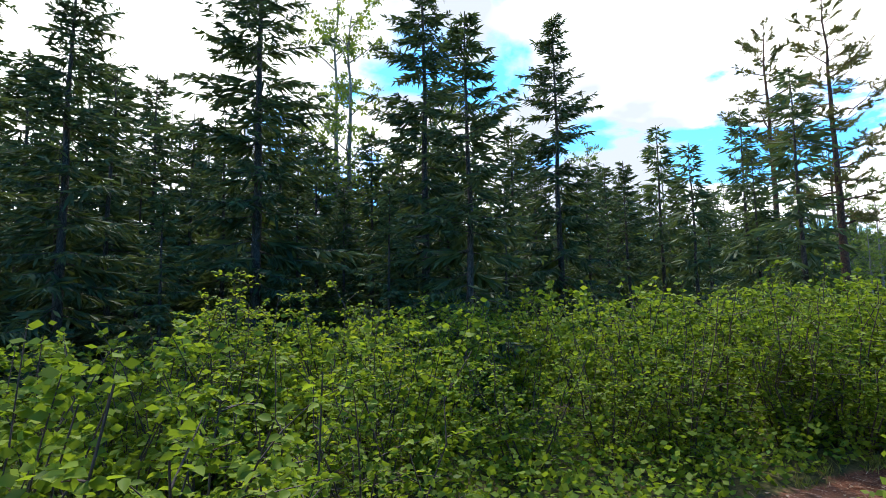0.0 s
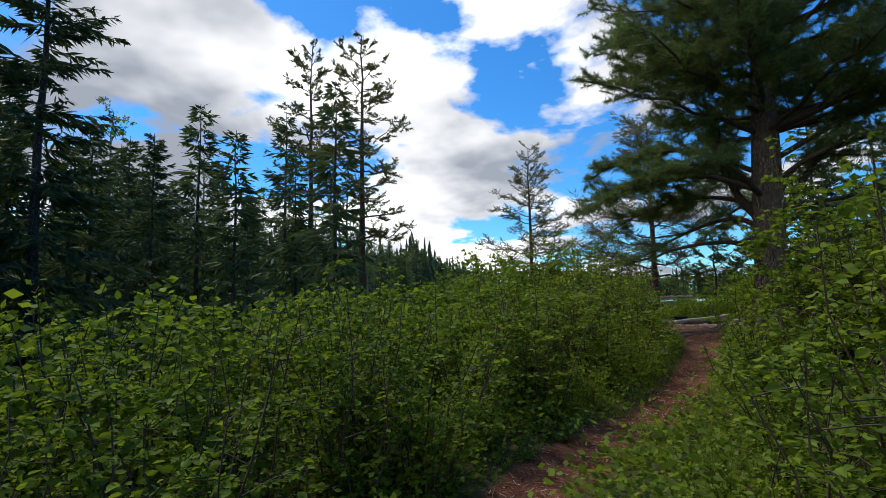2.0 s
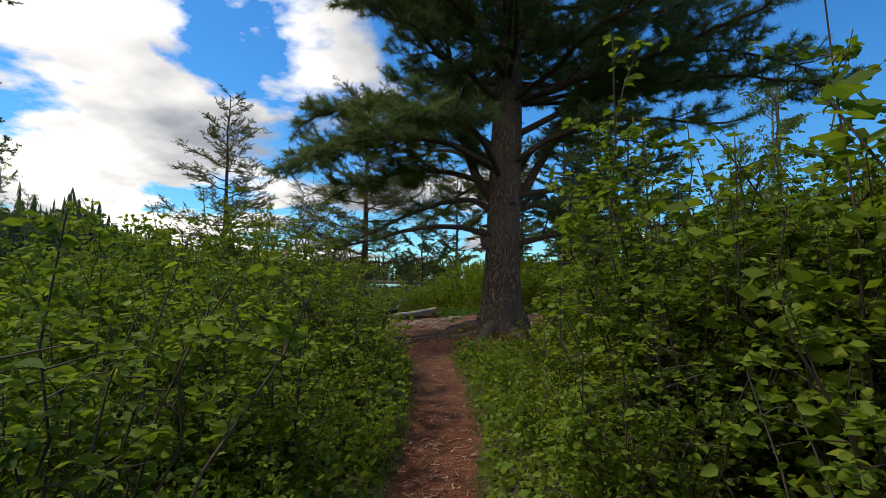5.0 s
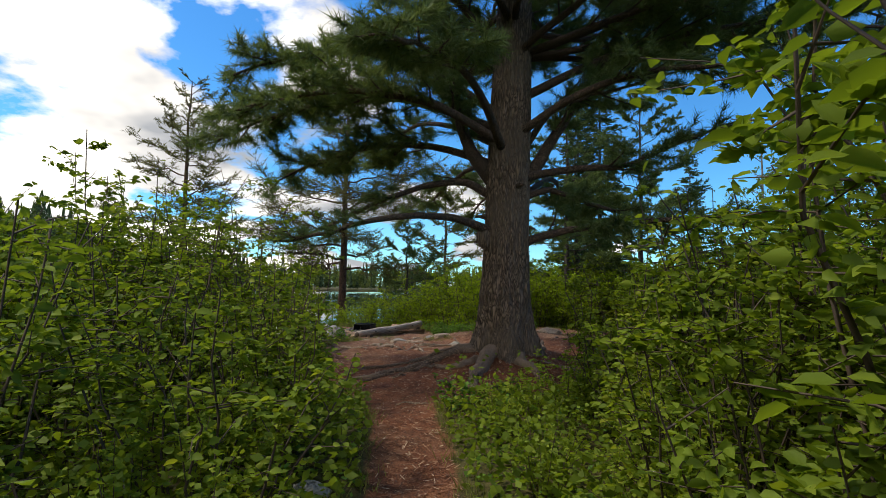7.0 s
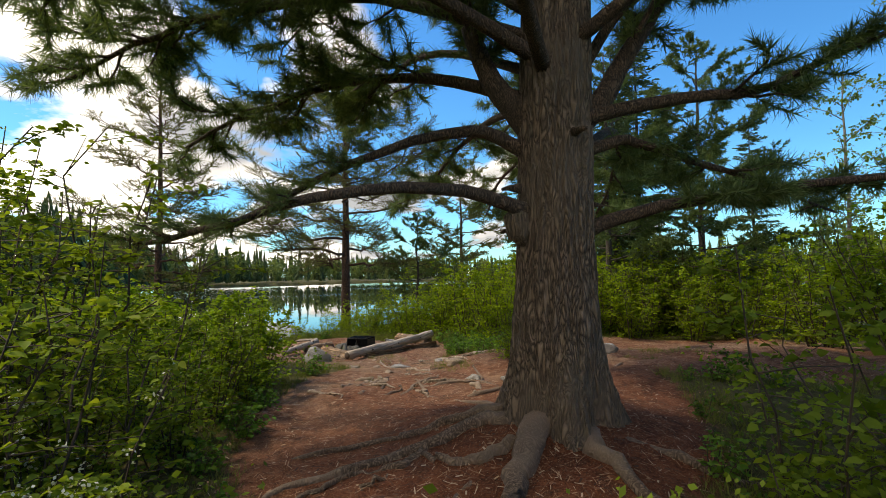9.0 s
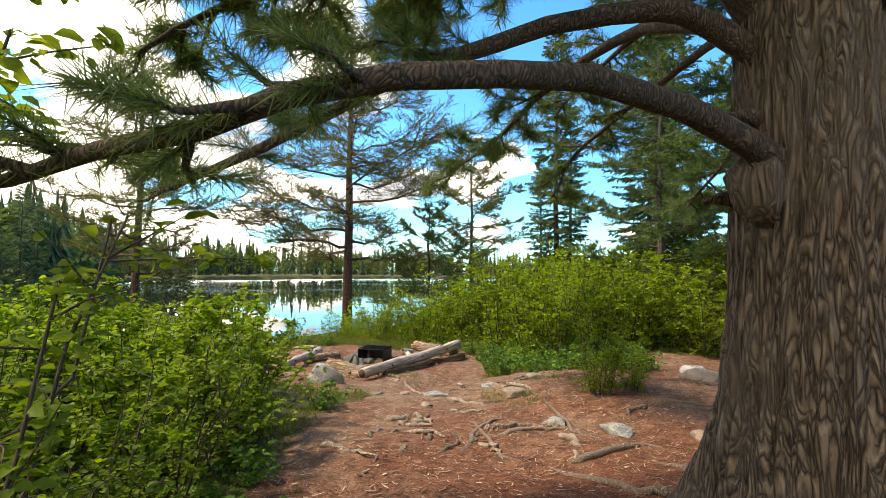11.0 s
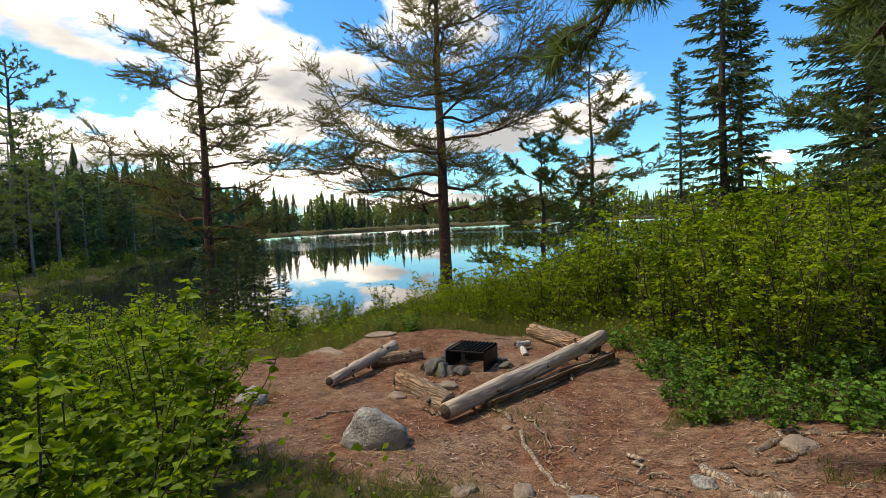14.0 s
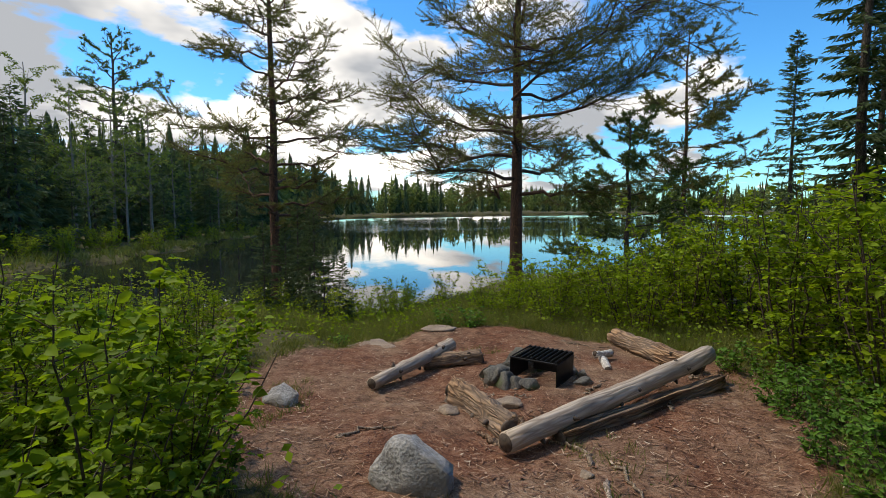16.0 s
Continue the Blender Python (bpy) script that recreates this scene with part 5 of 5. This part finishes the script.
def root(label, points, r0, seed, up=0.01, name="root", mat=None):
    r0 = r0 * (0.60 if name == "root" else 0.62)
    g = np.random.default_rng(seed)
    line = ground_line(points, g, 16, up)
    line[:, 2] += g.normal(0, 0.008, 16)
    if name == "root" and r0 < 0.05:
        line[:, 2] -= r0 * 1.1 * np.maximum(0, np.sin(np.linspace(0.8 + seed, 9 + seed, 16)))
    line[-1, 2] -= 0.05 if name == "root" else 0.0
    line[0, 2] -= 0.02
    me = mesh_data(name, *tube(line, r0 * np.linspace(1, 0.3, 16), 9, 0.15, seed), mat or ROOTBARK, True)
    ob = part(name, me)
    return tagged(ob, label, name, "roots" if name == "root" else "sticks")


for i, (pts, r0) in enumerate((
        ([(0.74, 6.85), (0.62, 6.50), (0.50, 6.2), (0.42, 5.95), (0.40, 5.75)], 0.21), ([(1.0, 6.75), (1.04, 6.45), (1.12, 6.15), (1.25, 5.8)], 0.15), ([(0.55, 6.80), (0.15, 6.78), (-0.30, 6.62), (-0.85, 6.45), (-1.2, 6.3)], 0.095),
        ([(0.50, 7.0), (0.0, 7.0), (-0.45, 7.02), (-1.2, 6.8)], 0.085), ([(-0.05, 6.75), (-0.28, 6.45), (-0.50, 6.2)], 0.060), ([(0.50, 6.55), (0.25, 6.38), (0.02, 6.42), (-0.12, 6.6)], 0.085), ([(-0.2, 6.5), (-0.6, 6.45), (-1.0, 6.15)], 0.05), ([(0.2, 6.2), (0.05, 6.0), (0.0, 5.8)], 0.035),
        ([(1.25, 6.7), (1.9, 6.3), (2.6, 6.3)], 0.075), ([(1.2, 7.1), (1.6, 7.9), (1.7, 8.8), (2.2, 9.6)], 0.075), ([(0.7, 7.2), (0.4, 8.0), (-0.2, 8.7), (-0.5, 9.5)], 0.055),
        ([(0.9, 7.3), (0.9, 8.2), (0.4, 9.1), (0.3, 10.1)], 0.06), ([(-0.1, 10.1), (-0.6, 10.25), (-0.78, 10.75)], 0.035), ([(0.5, 10.7), (0.1, 10.95), (-0.2, 11.2)], 0.04),
        ([(-0.35, 9.05), (0.05, 9.2), (0.55, 9.15)], 0.05), ([(-1.2, 9.1), (-1.0, 9.7), (-1.15, 10.3)], 0.028), ([(-0.95, 9.3), (-0.8, 9.8), (-0.85, 10.2)], 0.03), ([(-0.3, 10.7), (-0.8, 11.2), (-0.95, 11.9)], 0.022), ([(0.9, 9.3), (1.3, 9.6), (1.8, 9.5)], 0.04), ([(-1.0, 8.6), (-0.75, 9.0), (-0.95, 9.4)], 0.045), ([(-0.8, 8.5), (-0.55, 8.9), (-0.65, 9.3)], 0.04), ([(-0.55, 8.6), (-0.45, 9.1), (-0.2, 9.5), (-0.1, 9.9)], 0.045), ([(-1.25, 8.9), (-1.2, 9.3), (-1.3, 9.6)], 0.03), ([(0.2, 8.4), (0.7, 8.7), (1.2, 8.6), (1.7, 8.9)], 0.05))):
    root("exposed pine root winding over the red soil", pts, r0, 300 + i, 0.004 if r0 < 0.05 else 0.012)
for i, (pts, r0) in enumerate((
        ([(-0.15, 11.1), (0.0, 10.72), (0.12, 10.5), (0.30, 10.2)], 0.060), ([(-0.66, 10.55), (-0.5, 10.32), (-0.32, 10.1), (-0.22, 9.8)], 0.052), ([(-1.28, 11.85), (-1.12, 11.3), (-0.93, 10.9), (-0.88, 10.75)], 0.034), ([(-0.52, 11.32), (-0.48, 11.07), (-0.35, 10.94)], 0.026),
        ([(-1.18, 9.58), (-0.95, 9.63), (-0.75, 9.42)], 0.050), ([(-0.95, 9.78), (-0.80, 9.48)], 0.04), ([(-1.08, 9.5), (-0.76, 9.32)], 0.05), ([(-1.12, 9.17), (-0.76, 9.13), (-0.53, 8.91)], 0.045), ([(-0.35, 8.95), (-0.2, 8.6)], 0.04), ([(0.30, 8.95), (0.34, 8.76), (0.27, 8.45)], 0.06), ([(-1.63, 8.82), (-1.36, 8.61), (-1.12, 8.4)], 0.045), ([(1.24, 8.8), (1.3, 8.5), (1.3, 8.25)], 0.065), ([(-0.6, 9.9), (-0.42, 9.75), (-0.15, 9.78)], 0.03))):
    root("pale weathered root breaking through the bare soil", pts, r0, 420 + i, 0.014, "root", PALEROOT)
for i, (pts, r0) in enumerate((([(-0.32, 9.22), (-0.02, 9.33), (0.32, 9.27)], 0.060), ([(0.14, 11.27), (0.47, 11.6), (0.72, 11.43)], 0.045), ([(0.33, 5.78), (0.46, 5.62), (0.62, 5.64)], 0.055), ([(0.2, 11.1), (0.5, 11.35)], 0.025), ([(-1.3, 11.9), (-1.45, 12.15), (-1.62, 12.2)], 0.03), ([(-2.9, 11.6), (-2.72, 11.85), (-2.62, 11.9)], 0.022), ([(-1.2, 12.0), (-1.05, 11.65), (-1.0, 11.2)], 0.018),
                              ([(0.0, 5.2), (-0.25, 5.35), (-0.4, 5.25)], 0.02), ([(-0.5, 8.9), (-0.3, 9.2), (-0.35, 9.5)], 0.014), ([(0.45, 4.75), (0.2, 4.9)], 0.022), ([(-1.5, 13.1), (-1.35, 13.5)], 0.02), ([(-1.9, 14.9), (-1.3, 15.0)], 0.02), ([(-2.0, 15.1), (-1.5, 14.8)], 0.016), ([(1.9, 10.2), (2.15, 10.5), (2.1, 10.8)], 0.016), ([(2.0, 10.3), (2.4, 10.4)], 0.014))):
    root("dry broken stick on the ground", pts, r0, 340 + i, 0.006, "stick", DRYSTICK)
# splintered chunks under the bench log
for i in range(7):
    x, y = -1.95 + r.uniform(-0.12, 0.30), 12.20 + r.uniform(-0.15, 0.2)
    a = r.uniform(0, 3.1)
    root("splinter of rotten wood by the bench log", [(x, y), (x + 0.2 * math.cos(a), y + 0.2 * math.sin(a))], r.uniform(0.012, 0.03), 360 + i, 0.015, "splinter", ROTWOOD)


for i in range(16):
    a, q = r.uniform(0, 6.28), r.uniform(0.5, 1.25)
    x, y = -1.75 + q * math.cos(a), 13.7 + q * 0.8 * math.sin(a)
    t2 = r.uniform(0, 3.1)
    root("burnt or broken stick near the fire ring", [(x, y), (x + 0.16 * math.cos(t2), y + 0.16 * math.sin(t2))], r.uniform(0.010, 0.022), 380 + i, 0.006, "stick", DRYSTICK if i % 3 else ROTWOOD)


# ---- ground cover ----
def grass(name, label, places, height, seed, blades=16, width=0.0032):
    g = np.random.default_rng(seed)
    at = np.repeat(places, blades, 0) + np.concatenate([g.normal(0, 0.035, (len(places) * blades, 2)), np.zeros((len(places) * blades, 1))], 1)
    d = g.normal(0, 0.45, (len(at), 3))
    d[:, 2] = 1
    L = height * g.uniform(0.4, 1.2, (len(at), 1))
    s = unit(np.cross(unit(d), g.normal(0, 1, d.shape))) * width
    v = np.stack([at - s, at + s, at + unit(d) * L + np.array([0, 0, -0.15]) * L], 1).reshape(-1, 3)
    return tagged(part(name, mesh_data(name, v, np.arange(len(v)).reshape(-1, 3), GRASS)), label, "grass", kind="stuff")


def grass_places(seed, count, box, keep):
    g = np.random.default_rng(seed)
    x, y = g.uniform(box[0], box[1], count), g.uniform(box[2], box[3], count)
    ok = keep(x, y)
    x, y = x[ok], y[ok]
    return np.stack([x, y, ground_z(x, y) - 0.01], 1)


grass("trail_grass", "thin dry grass along the trail's edges", grass_places(1, 9000, (-4, 4, -9, 8), lambda x, y: (trodden(x, y) < 0.6) & (trodden(x, y) > 0.02)), 0.16, 401)
grass("clearing_grass", "sparse grass at the rim of the clearing", grass_places(2, 9000, (-6, 6, 8, 17), lambda x, y: (trodden(x, y) < 0.55) & (trodden(x, y) > 0.02)), 0.15, 402)
patchy = lambda x, y: (np.sin(x * 2.3 + 1) * np.sin(y * 1.9 + 0.5) + 0.5 * np.sin(x * 5.1 + y * 3.3) > 0.62) & (trodden(x, y) > 0.5) & (np.hypot(x + 1.9, y - 13.4) > 1.0)
grass("grass_tufts", "scattered grass tufts on the bare ground", grass_places(5, 2600, (-4, 3.5, 9.5, 15), patchy), 0.10, 405, 12)
grass("bank_grass", "tall pale grass on the bank above the lake", grass_places(3, 13000, (-8, 0.5, 14.4, 22), lambda x, y: (lake_depth(x, y) < -0.2) & (trodden(x, y) < 0.4)), 0.26, 403, 9)
grass("far_sedge", "tan sedge along the far shore", grass_places(4, 14000, (-75, 60, 20, 230), lambda x, y: (lake_depth(x, y) < 0.2) & (lake_depth(x, y) > -3.5) & (np.hypot(x + 1, y - 9) > 26)), 0.8, 404, 5, 0.03)
grass("marsh_grass", "olive marsh grass along the inlet's edge", grass_places(6, 16000, (-48, -14, 12, 75), lambda x, y: (lake_depth(x, y) < 0.6) & (lake_depth(x, y) > -5) & (np.hypot(x + 1, y - 9) > 16)), 0.65, 406, 5, 0.022)


def undergrowth(name, label, seed, count, box, keep, top, leaf, mat):
    """Loose low leaves that close the foot of a thicket."""
    g = np.random.default_rng(seed)
    x, y = g.uniform(box[0], box[1], count), g.uniform(box[2], box[3], count)
    ok = keep(x, y)
    x, y = x[ok], y[ok]
    z = ground_z(x, y) + top * g.uniform(0, 1, len(x)) ** 1.5 + 0.01
    d = g.normal(0, 1, (len(x), 3))
    d[:, 2] *= 0.4
    size = leaf * g.uniform(0.5, 1.3, len(x))
    return tagged(part(name, mesh_data(name, *slivers(np.stack([x, y, z], 1), d, size, size * 0.33, g), mat)), label, "undergrowth", kind="stuff")


low = lambda x, y: (trodden(x, y) < 0.30) & (lake_depth(x, y) < -0.6)
undergrowth("thicket_floor_leaves", "low green leaves at the foot of the thicket", 501, 46000, (-5.5, 5.5, -9, 7.5), low, 0.5, 0.055, HAZEL)
undergrowth("trailside_leaves", "small leaves crowding the edges of the trail", 504, 42000, (-2.2, 2.6, -6.5, 5.6), low, 0.28, 0.06, HAZEL)
undergrowth("ground_cover", "small leafy plants under the bushes", 502, 20000, (-5.5, 5.5, -9, 7.5), low, 0.22, 0.05, LOWLEAF)
undergrowth("clearing_rim_leaves", "low green leaves under the bright bushes", 503, 26000, (-7, 7, 7.5, 19), low, 0.35, 0.05, SPRING)


def litter(seed, count, box, length, width):
    g = np.random.default_rng(seed)
    x, y = g.uniform(box[0], box[1], count), g.uniform(box[2], box[3], count)
    ok = g.uniform(0, 1, count) < trodden(x, y) * 1.1 - 0.1
    x, y = x[ok], y[ok]
    a = g.uniform(0, np.pi, len(x))
    d = np.stack([np.cos(a), np.sin(a)], 1)
    L = length * g.uniform(0.4, 1.3, (len(x), 1))
    w = width * g.uniform(0.5, 1.4, (len(x), 1))
    n = np.stack([-d[:, 1], d[:, 0]], 1)
    p = np.stack([x, y], 1)
    c = np.stack([p - d * L - n * w, p + d * L - n * w, p + d * L + n * w, p - d * L + n * w], 1).reshape(-1, 2)
    z = ground_z(c[:, 0], c[:, 1]) + 0.006 + np.repeat(g.uniform(0, 0.012, len(x)), 4)
    return mesh_data("litter", np.column_stack([c, z]), np.arange(len(c)).reshape(-1, 4), LITTER)


tagged(part("needle_litter", litter(1, 90000, (-4.6, 5, -6, 15.6), 0.034, 0.0024)), "fallen dry pine needles on the bare soil", "litter", kind="stuff")
tagged(part("wood_chips", litter(2, 26000, (-4.5, 5, -8, 15.6), 0.018, 0.0055)), "scattered bark chips and dead leaves", "litter", kind="stuff")
